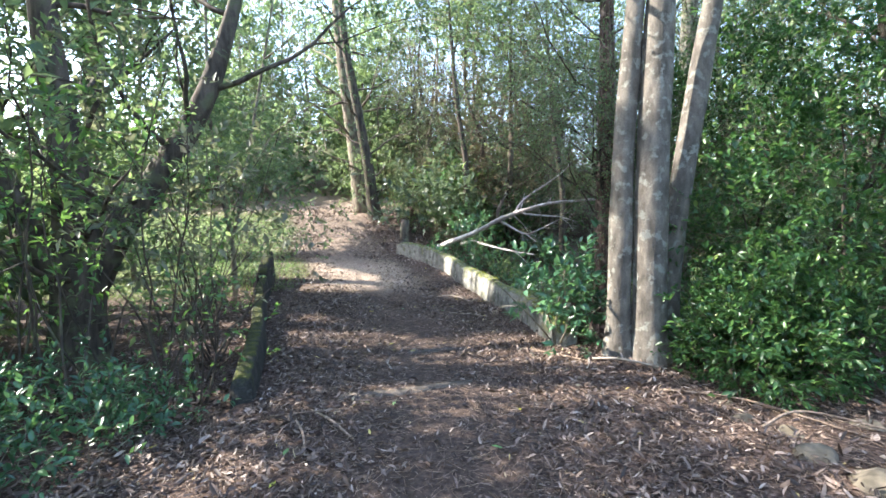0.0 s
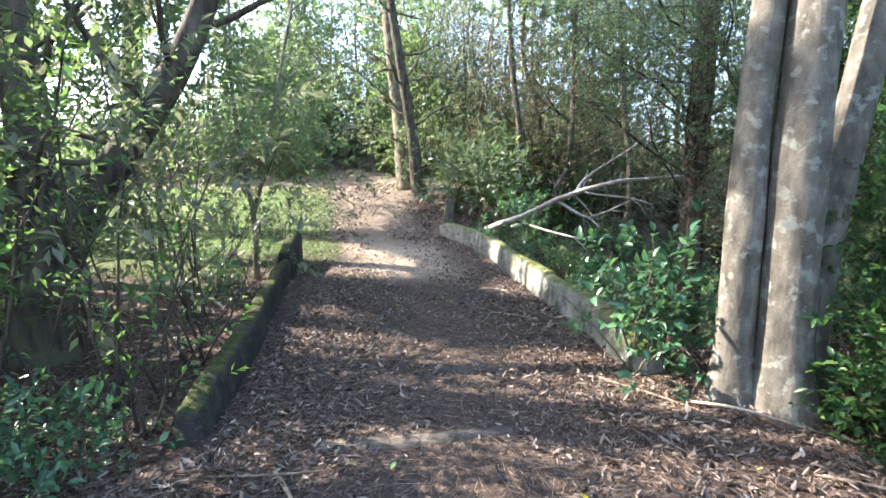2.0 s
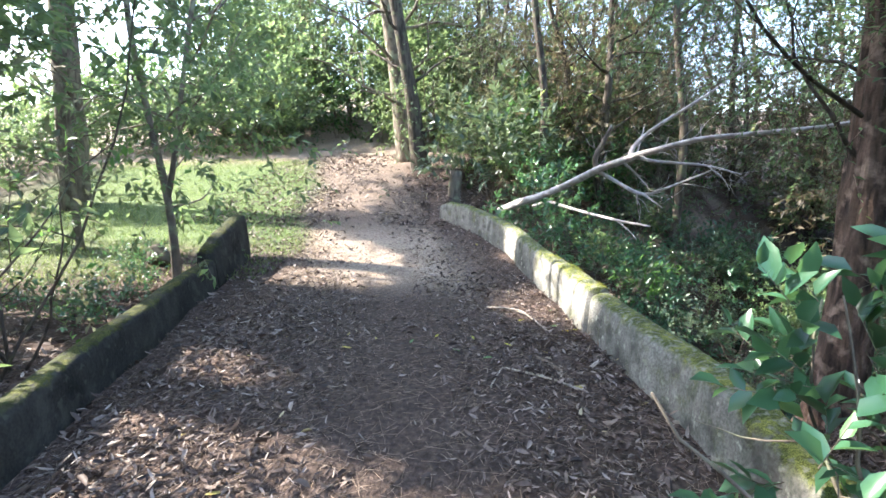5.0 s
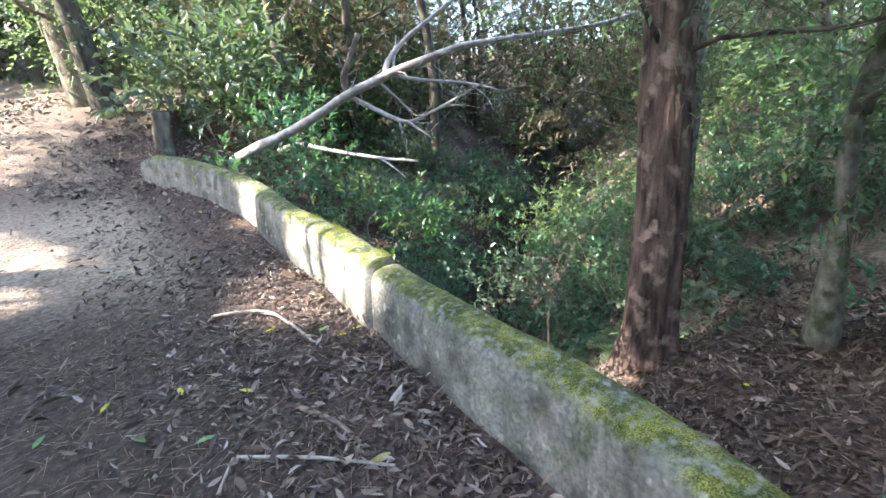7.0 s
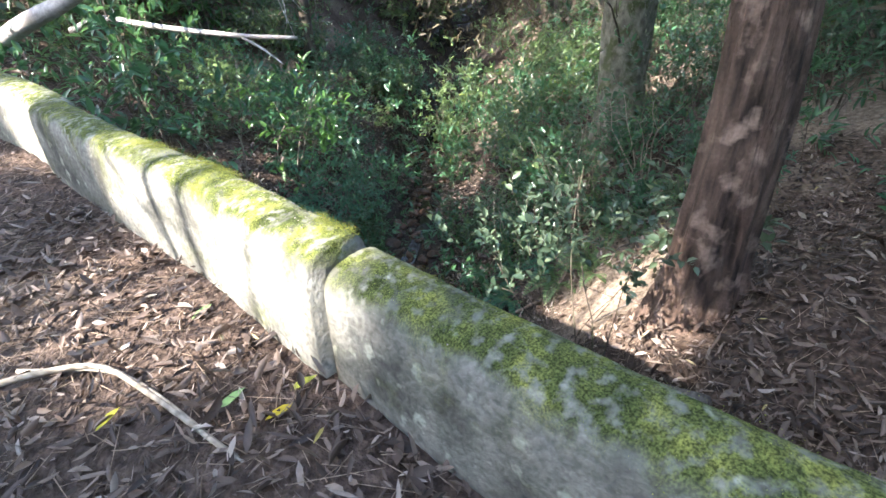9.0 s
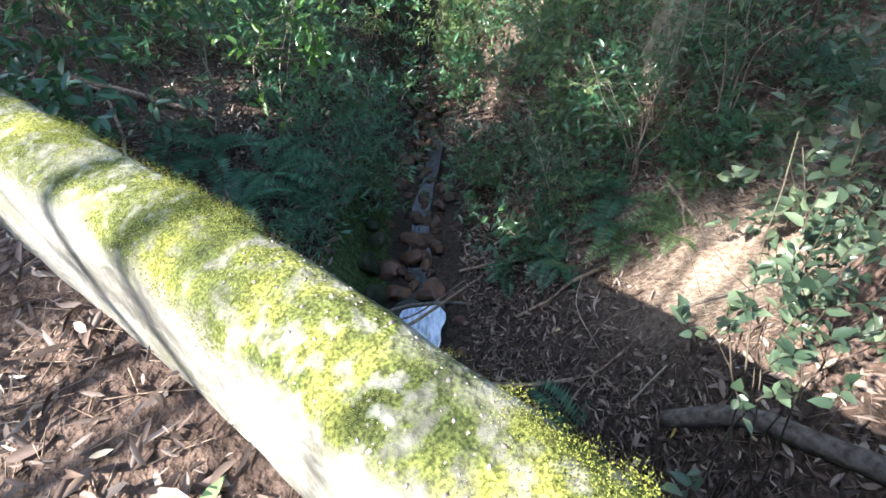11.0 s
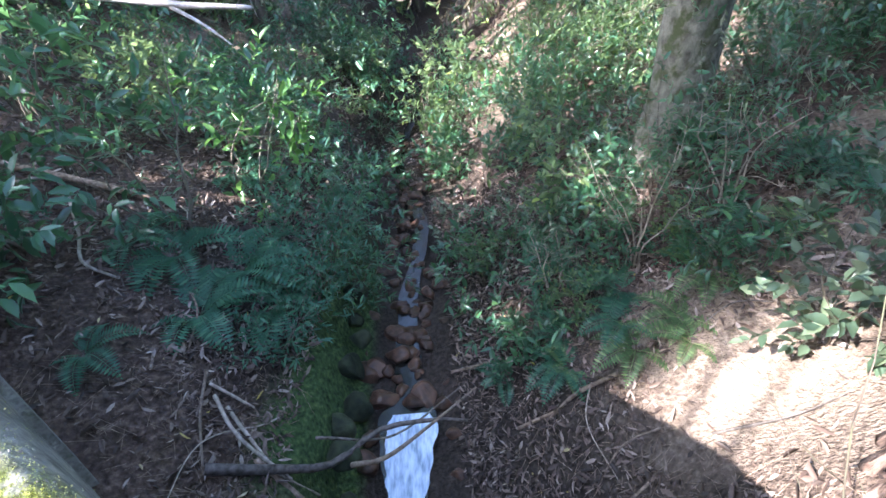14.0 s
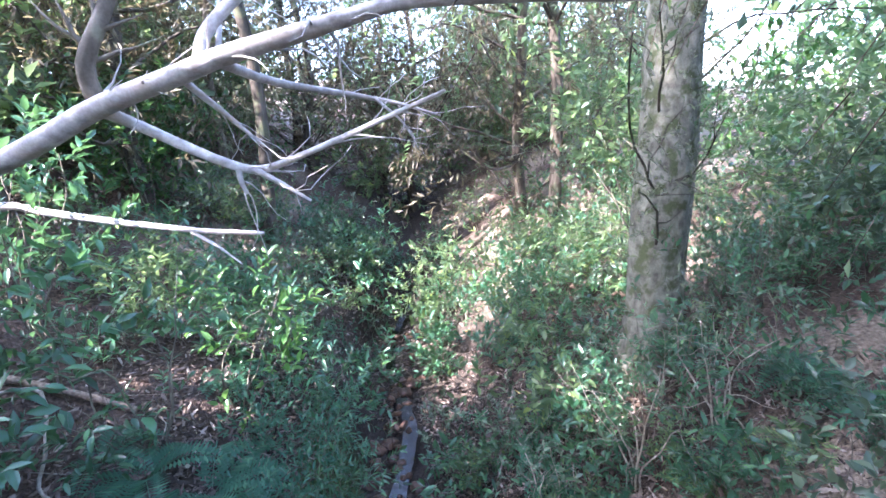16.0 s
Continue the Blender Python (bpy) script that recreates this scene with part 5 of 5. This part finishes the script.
dead_branch()

# ---- rocks, water's edge ----
for k, (x, y, s) in enumerate([(2.5, 3.15, 0.22), (2.62, 2.72, 0.27), (2.42, 3.75, 0.15), (2.6, 3.5, 0.14), (2.45, 4.15, 0.12), (3.1, 2.9, 0.22), (3.3, 3.6, 0.15)]):
    rock("edging_rock", g(x, y, -0.03), s, ROCK, "brown weathered rock edging the path", "rock", "edging rocks", 20 + k, 0.6)
rr = np.random.RandomState(77)
for k in range(60):
    s, d = rr.uniform(-0.6, 7), rr.choice([-1, 1]) * rr.uniform(0.05, 0.45)
    x, y = S0[0] + s * math.sin(SA) + d * math.cos(SA), S0[1] + s * math.cos(SA) - d * math.sin(SA)
    if s < 1.0 and abs(d) < 0.26:
        continue
    rock("stream_stone", (x, y, -2.43 + 0.12 * max(s - 6, 0)), rr.uniform(0.06, 0.16), WET_ROCK, "wet orange-brown stone in the stream", "stone", "stream stones", 50 + k, 0.6)


for k in range(66):
    s, d = rr.uniform(1.15, 5.5), rr.normal() * 0.12
    x, y = S0[0] + s * math.sin(SA) + d * math.cos(SA), S0[1] + s * math.cos(SA) - d * math.sin(SA)
    rock("stream_stone", (x, y, -2.425), rr.uniform(0.035, 0.1), WET_ROCK, "wet orange-brown stone in the stream", "stone", "stream stones", 200 + k, 0.65)
for k in range(9):
    s, d = 0.05 + 0.3 * k + rr.uniform(-0.05, 0.05), -0.45 + rr.uniform(-0.08, 0.06)
    x, y = S0[0] + s * math.sin(SA) + d * math.cos(SA), S0[1] + s * math.cos(SA) - d * math.sin(SA)
    rock("bank_stone", (x, y, -2.3 + rr.uniform(0, 0.3)), rr.uniform(0.1, 0.2), MOSSY_ROCK, "mossy dark stone lining the stream", "stone", "bank stones", 120 + k, 0.9)
for k, (s, d) in enumerate([(-0.22, 0.05), (-0.28, -0.15), (-0.2, 0.2), (-0.4, 0.0), (0.35, 0.4), (0.7, 0.38), (1.0, 0.3), (1.05, 0.05), (1.2, -0.05), (1.45, 0.06), (1.8, -0.02), (2.2, 0.05), (2.6, 0.0)]):
    x, y = S0[0] + s * math.sin(SA) + d * math.cos(SA), S0[1] + s * math.cos(SA) - d * math.sin(SA)
    rock("stream_stone", (x, y, -2.43), (0.1, 0.13, 0.08)[k % 3], WET_ROCK, "wet orange-brown stone in the stream", "stone", "stream stones", 160 + k, 0.7)


# ---- ferns ----
def fern(at, fronds, length, mat, label, seed, lift=0.7):
    r = np.random.RandomState(seed)
    top = thing("fern", at, label, "fern", "ferns")
    for k in range(fronds):
        a = 6.28 * k / fronds + r.uniform(-0.3, 0.3)
        L = length * r.uniform(0.75, 1.15)
        n = 22
        u = np.linspace(0, 1, n)
        out = np.array([math.cos(a), math.sin(a), 0])
        rib = out * (L * u * 0.9)[:, None] + np.array([0, 0, 1]) * (L * (lift * u - 0.75 * lift * u * u - 0.25 * u ** 3))[:, None]
        tan = unit(np.gradient(rib, axis=0))
        side = unit(np.cross(tan, np.array([0, 0, 1.0])))
        w = L * 0.24 * np.sin(np.pi * np.clip(u * 0.92 + 0.1, 0, 1)) ** 0.8
        base = np.concatenate([rib[2:], rib[2:]])
        way = np.concatenate([side[2:] + tan[2:] * 0.35, -side[2:] + tan[2:] * 0.35])
        ln = np.concatenate([w[2:], w[2:]]) + 0.004
        sd = np.concatenate([tan[2:], -tan[2:]])
        b = leaves(base, way, sd, ln, np.full(len(ln), L * 0.045), False, 0.1, 0.15)
        mesh_object("frond", *join([b, tube(rib, np.linspace(0.004, 0.001, n), 4)]), mat, top, smooth=False)
    return top


# ---- fallen leaves and sticks ----
def scatter(r, n, box, mask=None):
    x, y = r.uniform(box[0], box[1], n), r.uniform(box[2], box[3], n)
    if mask is not None:
        k = mask(x, y)
        x, y = x[k], y[k]
    return x, y


def free_of_walls(x, y):
    a, b = x - wall_x(y, RIGHT_LINE), x - wall_x(y, LEFT_LINE)
    s, d = stream_frame(x, y)
    sandy = np.exp(-(((x - 3.5) / 0.55) ** 2 + ((y - 9.45) / 0.6) ** 2)) > 0.4 + 0.5 * np.sin(x * 91 + y * 57) ** 2
    return ~sandy & ~((a > -0.02) & (a < 0.32) & (y > 5.8) & (y < 14.8)) & ~((b < 0.02) & (b > -0.32) & (y > 4) & (y < 11.8)) & ~((abs(d + 0.15) < 0.6) & (a > 0.3) & (s > -2) & (s < 4))


def litter_blades(r, x, y, size, lift=0.04):
    n = len(x)
    z = land(x, y) + r.uniform(0.003, lift, n)
    e = 0.05
    nx, ny = (land(x + e, y, False) - land(x - e, y, False)) / (2 * e), (land(x, y + e, False) - land(x, y - e, False)) / (2 * e)
    up = unit(np.stack([-nx, -ny, np.ones(n)], 1) + r.normal(size=(n, 3)) * 0.6)
    a = r.uniform(0, 6.28, n)
    way = np.stack([np.cos(a), np.sin(a), np.zeros(n)], 1)
    way = unit(way - up * np.sum(way * up, 1, keepdims=True))
    return leaves(np.stack([x, y, z], 1), way, np.cross(way, up), size, size * r.uniform(0.12, 0.42, n), False, r.uniform(-0.5, 0.7, n)[:, None], r.uniform(-0.4, 0.3, n)[:, None], True)


def build_litter():
    r = np.random.RandomState(11)
    box = [(-5.5, 6.0, -0.5, 17.0, 56000, 0.07), (-2.8, 2.6, 1.2, 11.0, 48000, 0.05), (0.8, 5.5, 7.5, 14.0, 24000, 0.06), (1.5, 9.0, 11.5, 18.0, 11000, 0.085), (-7.5, 0.5, 14.0, 22.0, 12000, 0.09)]
    bits = []
    for x0, x1, y0, y1, n, size in box:
        def mask(x, y):
            c = np.interp(y, [-5, 2, 5, 9, 12, 15], [0.1, 0.0, -0.1, -0.9, -2.0, -3.4])
            trod = np.exp(-((x - c) / 0.75) ** 2)
            p = np.stack([x, y], 1)
            return free_of_walls(x, y) & ((np.hypot(x - 3.5, y - 9.45) > 0.65) | (r.uniform(0, 1, len(x)) > 0.85)) & (r.uniform(0, 1, len(x)) > 0.95 * trod - 0.2 * wave_noise(p, 2.0, 8, 3))
        x, y = scatter(r, n, (x0, x1, y0, y1), mask)
        bits.append(litter_blades(r, x, y, size * r.uniform(0.6, 1.3, len(x)) ** 1.8))
    v, f = join(bits)
    tagged(mesh_object("leaf_litter", v, f, LITTER, smooth=False), "brown dead leaves strewn over the ground", "leaf litter", "", "stuff")


def needle_litter():
    """Thin dry stalks and bark shreds among the leaves."""
    r = np.random.RandomState(12)
    x, y = scatter(r, 24000, (-3.4, 5, 0.5, 12.5), free_of_walls)
    n = len(x)
    a, L = r.uniform(0, 6.28, n), r.uniform(0.03, 0.13, n) * r.choice([1.0, 2.2], n, p=[0.85, 0.15])
    z = land(x, y) + 0.012
    p = np.stack([x, y, z], 1)
    q = p + np.stack([np.cos(a) * L, np.sin(a) * L, np.zeros(n)], 1)
    q[:, 2] = land(q[:, 0], q[:, 1]) + 0.014 + r.uniform(0, 0.02, n)
    v, f = twig_mesh(np.stack([p, q], 1), 0.0022)
    tagged(mesh_object("twig_litter", v, f, STICK), "thin dry twigs scattered among dead leaves", "twig litter", "", "stuff")

# ---- ferns, sticks, leaves ----
for k, (x, y, n, L, pale) in enumerate([(1.75, 13.06, 10, 0.75, 0), (1.28, 12.66, 10, 0.65, 0), (1.78, 12.64, 9, 0.6, 0), (1.38, 13.32, 9, 0.65, 0), (0.6, 12.5, 6, 0.35, 0), (1.15, 13.55, 7, 0.5, 0), (2.25, 9.68, 5, 0.62, 0), (3.3, 10.75, 7, 0.4, 0), (3.55, 10.95, 8, 0.42, 0), (3.75, 10.55, 7, 0.45, 0), (4.05, 10.75, 8, 0.45, 0), (3.1, 11.2, 6, 0.35, 0), (4.3, 10.25, 7, 0.45, 1), (3.6, 10.35, 7, 0.4, 1), (3.9, 10.2, 7, 0.42, 1), (3.75, 10.05, 6, 0.35, 1),
                                     (4.84, 10.21, 6, 0.4, 0), (5.6, 10.05, 7, 0.5, 0), (4.9, 9.9, 6, 0.42, 1), (5.5, 9.7, 7, 0.45, 0), (6.2, 13.2, 7, 0.55, 1), (5.6, 12.6, 6, 0.5, 0), (4.2, 11.4, 6, 0.4, 0), (3.3, 10.7, 5, 0.3, 1), (4.5, 11.9, 6, 0.45, 0), (2.4, 14.4, 7, 0.5, 0), (6.9, 12.1, 7, 0.6, 1)]):
    fern(g(x, y, -0.01), n, L, (FERN_LEAF, FERN_PALE)[pale], ("dark green fern on the damp bank", "light green fern on the sunny bank")[pale], 700 + k)


def stick(pts, r0, r1, label, mat=None, lift=0.012, seed=0, name="stick"):
    """A stick that lies on the ground; points are x, y and the height above it."""
    p = np.array([(x, y, ground_at(x, y) + h + lift) for x, y, h in pts])
    q = smooth_line(p, 16)
    ob = mesh_object(name, *tube(q - p[0], np.linspace(r0, r1, 16), 7, 0.15, seed), mat or STICK)
    ob.location = p[0]
    return tagged(ob, label, "stick")


DRY = "dry brown stick on the leaf-strewn path"
stick([(0.09, 8.11, 0), (0.4, 7.95, 0.01), (0.69, 7.79, 0)], 0.009, 0.007, DRY, STICK_PALE)
stick([(0.0, 7.8, 0), (0.03, 7.94, 0), (0.08, 8.1, 0.01)], 0.008, 0.006, DRY, STICK_PALE)
stick([(0.0, 9.75, 0), (0.3, 9.45, 0.02), (0.53, 8.86, 0)], 0.009, 0.005, "pale bent stick on the path", STICK_PALE)
stick([(-0.15, 9.75, 0), (0.05, 9.66, 0.02), (0.24, 9.54, 0.03), (0.36, 9.3, 0.02), (0.52, 8.88, 0)], 0.013, 0.008, "pale curved bare stick by the wall", STICK_PALE)
stick([(0.36, 8.34, 0), (0.5, 8.15, 0), (0.59, 7.97, 0)], 0.016, 0.01, "short brown strip of bark", None)
stick([(-1.21, 4.11, 0), (-1.0, 3.85, 0.03), (-0.74, 3.55, 0)], 0.014, 0.01, "reddish dry palm stalk on the path", None)
stick([(-1.3, 3.9, 0), (-1.15, 3.6, 0.03), (-1.05, 3.3, 0)], 0.012, 0.008, "reddish dry palm stalk on the path", None)
stick([(-1.6, 4.0, 0), (-1.2, 4.0, 0.04), (-0.9, 4.15, 0)], 0.008, 0.005, DRY)
stick([(1.06, 5.76, 0), (1.4, 5.45, 0.02), (1.71, 5.1, 0)], 0.012, 0.007, DRY)
stick([(1.6, 5.3, 0), (1.9, 5.05, 0.05), (2.4, 4.9, 0)], 0.014, 0.008, "pale root beside the grey trunks", STICK_PALE)
stick([(2.0, 4.4, 0), (2.6, 4.1, 0.04), (3.1, 3.4, 0)], 0.013, 0.007, DRY)
stick([(2.3, 3.4, 0.1), (2.7, 3.5, 0.16), (3.4, 3.3, 0.05)], 0.012, 0.006, "dry stalk lying across the rocks")
stick([(-2.6, 2.2, 0), (-2.3, 2.7, 0.05), (-2.2, 3.1, 0)], 0.01, 0.006, DRY)
BRANCH = "thin bare branch fallen across the stream"
stick([(0.87, 11.53, 0.03), (1.17, 11.41, 0.06), (1.5, 11.33, 0.41), (1.89, 11.31, 0.52), (2.23, 11.1, 0.51), (2.4, 10.93, 0.43)], 0.036, 0.01, BRANCH, STICK_DARK)
stick([(1.6, 11.25, 0.45), (1.79, 11.1, 0.54), (2.15, 11.08, 0.52), (2.64, 11.08, 0.46)], 0.02, 0.008, BRANCH, STICK)
stick([(1.5, 11.5, 0.28), (2.0, 11.35, 0.3), (2.62, 11.25, 0.35)], 0.012, 0.006, BRANCH, STICK_DARK)
stick([(1.12, 11.51, 0.02), (1.31, 11.11, 0.25), (1.52, 10.77, 0.38), (1.82, 10.58, 0.38), (2.28, 10.15, 0.24), (2.5, 9.95, 0.1)], 0.02, 0.014, BRANCH, STICK)
stick([(1.1, 11.96, 0.05), (1.1, 11.63, 0.1), (1.24, 11.34, 0.05)], 0.014, 0.01, BRANCH, STICK_PALE)
stick([(1.11, 12.05, 0.05), (1.27, 11.83, 0.04)], 0.012, 0.008, BRANCH, STICK_PALE)
stick([(2.83, 11.6, 0.03), (3.23, 11.32, 0.05)], 0.014, 0.008, BRANCH, STICK)
stick([(3.4, 11.02, 0.03), (3.58, 10.53, 0.03)], 0.015, 0.01, BRANCH, STICK)
stick([(2.45, 9.52, 0.03), (2.64, 9.47, 0.05)], 0.008, 0.005, BRANCH, STICK_PALE)
stick([(1.73, 10.64, 0.08), (1.6, 10.45, 0.06), (1.45, 10.3, 0.05), (1.5, 10.1, 0.05)], 0.012, 0.006, BRANCH, STICK_DARK)
stick([(1.2, 10.75, 0.1), (1.7, 10.5, 0.1), (2.2, 10.35, 0.08)], 0.006, 0.004, BRANCH)
BANKS = "dead stick lying on the gully bank"
stick([(2.37, 9.3, 0.03), (2.42, 9.05, 0.05), (2.36, 8.77, 0.05), (2.3, 8.4, 0.05)], 0.05, 0.045, "rotten log lying below the wall", STICK_DARK, 0.02, 3, "rotten_log")
stick([(1.13, 12.16, 0.02), (0.98, 11.85, 0.04), (0.85, 11.51, 0.02)], 0.012, 0.006, BANKS)
stick([(1.13, 11.89, 0.02), (1.15, 11.65, 0.05), (1.2, 11.4, 0.02), (1.35, 11.3, 0.0)], 0.014, 0.008, BANKS, STICK_PALE)
stick([(0.5, 14.4, 0.03), (0.89, 14.39, 0.08), (0.87, 13.63, 0.1), (0.8, 13.3, 0.05), (0.95, 13.1, 0.02)], 0.018, 0.01, "crooked pale stick on the bank", STICK_PALE)
stick([(0.6, 14.7, 0.05), (1.1, 14.35, 0.07), (1.5, 14.1, 0.0)], 0.035, 0.028, "thick rotting branch on the bank", None)
stick([(3.39, 10.35, 0.02), (3.14, 10.52, 0.03), (2.95, 10.6, 0)], 0.018, 0.012, BANKS)
stick([(3.38, 10.94, 0.02), (3.18, 11.3, 0.05), (3.0, 11.5, 0)], 0.012, 0.007, BANKS, STICK_PALE)
stick([(2.82, 10.79, 0), (3.01, 10.57, 0.02)], 0.016, 0.012, BANKS)
rs = np.random.RandomState(41)
for k in range(46):
    s, d = rs.uniform(-0.6, 5), rs.choice([-1, 1]) * rs.uniform(0.6, 3.2)
    x, y = S0[0] + s * math.sin(SA) + d * math.cos(SA), S0[1] + s * math.cos(SA) - d * math.sin(SA)
    a, L = rs.uniform(0, 6.28), rs.uniform(0.3, 0.9)
    if x - wall_x(np.array(y), RIGHT_LINE) < 0.45:
        continue
    stick([(x, y, 0), (x + 0.5 * L * math.cos(a), y + 0.5 * L * math.sin(a), rs.uniform(0, 0.08)), (x + L * math.cos(a + 0.3), y + L * math.sin(a + 0.3), 0.0)], rs.uniform(0.004, 0.01), 0.003, BANKS, (STICK, STICK_PALE, STICK_DARK)[k % 3], seed=k)


def leaf_on_ground(x, y, size, mat, label, turn, name="fallen_leaf"):
    a = radians(turn)
    way = np.array([[math.cos(a), math.sin(a), 0.0]])
    v, f = leaves(np.zeros((1, 3)), way, np.cross(way, [[0, 0, 1.0]]), np.array([size]), np.array([size * 0.36]), True, 0.18, -0.05)
    ob = mesh_object(name, v, f, mat)
    ob.location = (x, y, ground_at(x, y) + 0.02)
    return tagged(ob, label, "leaf", "fallen leaves")


for k, (x, y) in enumerate([(0.72, 9.01), (0.21, 9.25), (-0.59, 8.79), (-0.21, 8.77), (0.15, 8.6), (0.71, 8.95), (-0.71, 6.3), (-1.14, 2.99), (0.6, 4.1), (2.9, 8.0), (3.0, 7.6)]):
    leaf_on_ground(x, y, 0.09, YELLOW, "yellow fallen leaf on the brown litter", 37 * k)
for k, (x, y) in enumerate([(0.52, 9.08), (-0.8, 8.6), (-0.3, 8.4), (0.0, 8.3), (-0.5, 4.3), (0.3, 3.4), (0.55, 9.6), (-1.2, 3.3)]):
    leaf_on_ground(x, y, 0.1, GREEN_FALLEN, "green fallen leaf on the brown litter", 61 * k + 20)
build_litter()
needle_litter()


def near_leaves():
    """The dead leaves nearest the walk, each by itself, on a few shared blades."""
    r = np.random.RandomState(55)
    kinds = []
    for k in range(6):
        L = r.uniform(0.045, 0.085)
        v, f = leaves(np.zeros((1, 3)), np.array([[1.0, 0, 0.0]]), np.array([[0, -1.0, 0]]), np.array([L]), np.array([L * r.uniform(0.2, 0.36)]), True, r.uniform(-0.2, 0.45), r.uniform(-0.25, 0.2))
        ob = mesh_object("leaf", v, f, LITTER, GROUND)
        kinds.append(ob)
    n = 0
    while n < 294:
        x, y = r.uniform(-1.9, 0.95), r.uniform(2.0, 10.2)
        c = np.interp(y, [2, 5, 9, 12], [0.0, -0.1, -0.9, -2.0])
        if not free_of_walls(np.array([x]), np.array([y]))[0] or x > wall_x(np.array(y), RIGHT_LINE) - 0.08 or x < wall_x(np.array(y), LEFT_LINE) + 0.1 or r.rand() < 0.7 * math.exp(-((x - c) / 0.6) ** 2):
            continue
        ob = kinds[n % 6] if n < 6 else bpy.data.objects.new("leaf", kinds[n % 6].data)
        if n >= 6:
            scene.collection.objects.link(ob)
            ob.parent = GROUND
        ob.matrix_basis = pose(x, y, ground_at(x, y) + r.uniform(0.012, 0.03), r.uniform(-18, 18), r.uniform(-18, 18), r.uniform(0, 360))
        n += 1


def lawn_grass():
    r = np.random.RandomState(61)
    n = 26000
    x, y = r.uniform(-14, -3.5, n), r.uniform(10.5, 21, n)
    c = np.interp(y, [9, 12, 15, 18, 30], [-1.0, -2.0, -3.4, -4.3, -8.5]) - np.interp(y, [9, 30], [1.2, 1.6])
    k = x < c - 0.15 * r.uniform(0, 3, n)
    x, y = x[k], y[k]
    n = len(x)
    base = np.stack([x, y, land(x, y)], 1)
    way = unit(np.stack([r.normal(size=n) * 0.5, r.normal(size=n) * 0.5, np.ones(n)], 1))
    L = r.uniform(0.04, 0.11, n)
    b = leaves(base, way, unit(np.cross(way, r.normal(size=(n, 3)))), L, L * 0.14, False, 0.1, 0.3)
    tagged(mesh_object("lawn_grass", *b, GRASS, smooth=False), "short green lawn grass in dappled sun", "grass", "", "stuff")


def wall_moss():
    """Moss cushions and bare aggregate on the wall's head."""
    r = np.random.RandomState(71)
    pts = []
    for seg in RIGHT_WALL.children:
        me = seg.data
        co = np.zeros(len(me.vertices) * 3, np.float32)
        me.vertices.foreach_get("co", co)
        no = np.zeros(len(me.vertices) * 3, np.float32)
        me.vertices.foreach_get("normal", no)
        co, no = co.reshape(-1, 3), no.reshape(-1, 3)
        k = (no[:, 2] > 0.35) & (co[:, 1] > 6.8) & (co[:, 1] < 12.0)
        pts.append((co[k], no[k]))
    co, no = np.concatenate([p[0] for p in pts]), np.concatenate([p[1] for p in pts])
    n = 90000
    close = np.where((co[:, 1] > 9.05) & (co[:, 1] < 10.5), 7.0, 0.5)
    i = r.choice(len(co), n, p=close / close.sum())
    p = co[i] + r.normal(size=(n, 3)) * 0.008
    m = wave_noise(p, 8.0, 13, 4) + 0.6 * wave_noise(p, 34.0, 14, 2) + 0.5 * no[i][:, 2]
    k = m > 0.6 + 0.35 * r.normal(size=n)
    p, q, m = p[k], no[i][k], m[k]
    n = len(p)
    way = unit(q + r.normal(size=(n, 3)) * 0.7)
    L = r.uniform(0.0016, 0.0034, n) * np.clip(0.7 + 0.4 * m, 0.7, 1.3)
    b = leaves(p + q * (0.004 * np.clip(m, 0, 1.5))[:, None], way, unit(np.cross(way, r.normal(size=(n, 3)))), L, L * 0.6, False, 0.3, 0.1)
    tagged(mesh_object("moss", *b, MOSS, RIGHT_WALL, smooth=False), "bright yellow-green moss cushions", kind="stuff")
    bm = bmesh.new()
    bmesh.ops.create_icosphere(bm, subdivisions=1, radius=1)
    v0 = np.array([w.co[:] for w in bm.verts])
    f0 = np.array([[w.index for w in face.verts] for face in bm.faces])
    bm.free()
    j = r.choice(len(co), 900, p=close / close.sum())
    bits = []
    for c in co[j] - no[j] * 0.0015:
        if wave_noise(c[None], 8.0, 13, 4)[0] > 0.1:
            continue
        s = r.uniform(0.0015, 0.0042)
        bits.append((v0 * (s * r.uniform(0.6, 1.3, 3)) * (1 + 0.2 * r.normal(size=(len(v0), 1))) + c, f0))
    tagged(mesh_object("pebble", *join(bits), PEBBLE, RIGHT_WALL, smooth=False), "bare pebbles showing through the moss", kind="stuff")


near_leaves()
lawn_grass()
wall_moss()
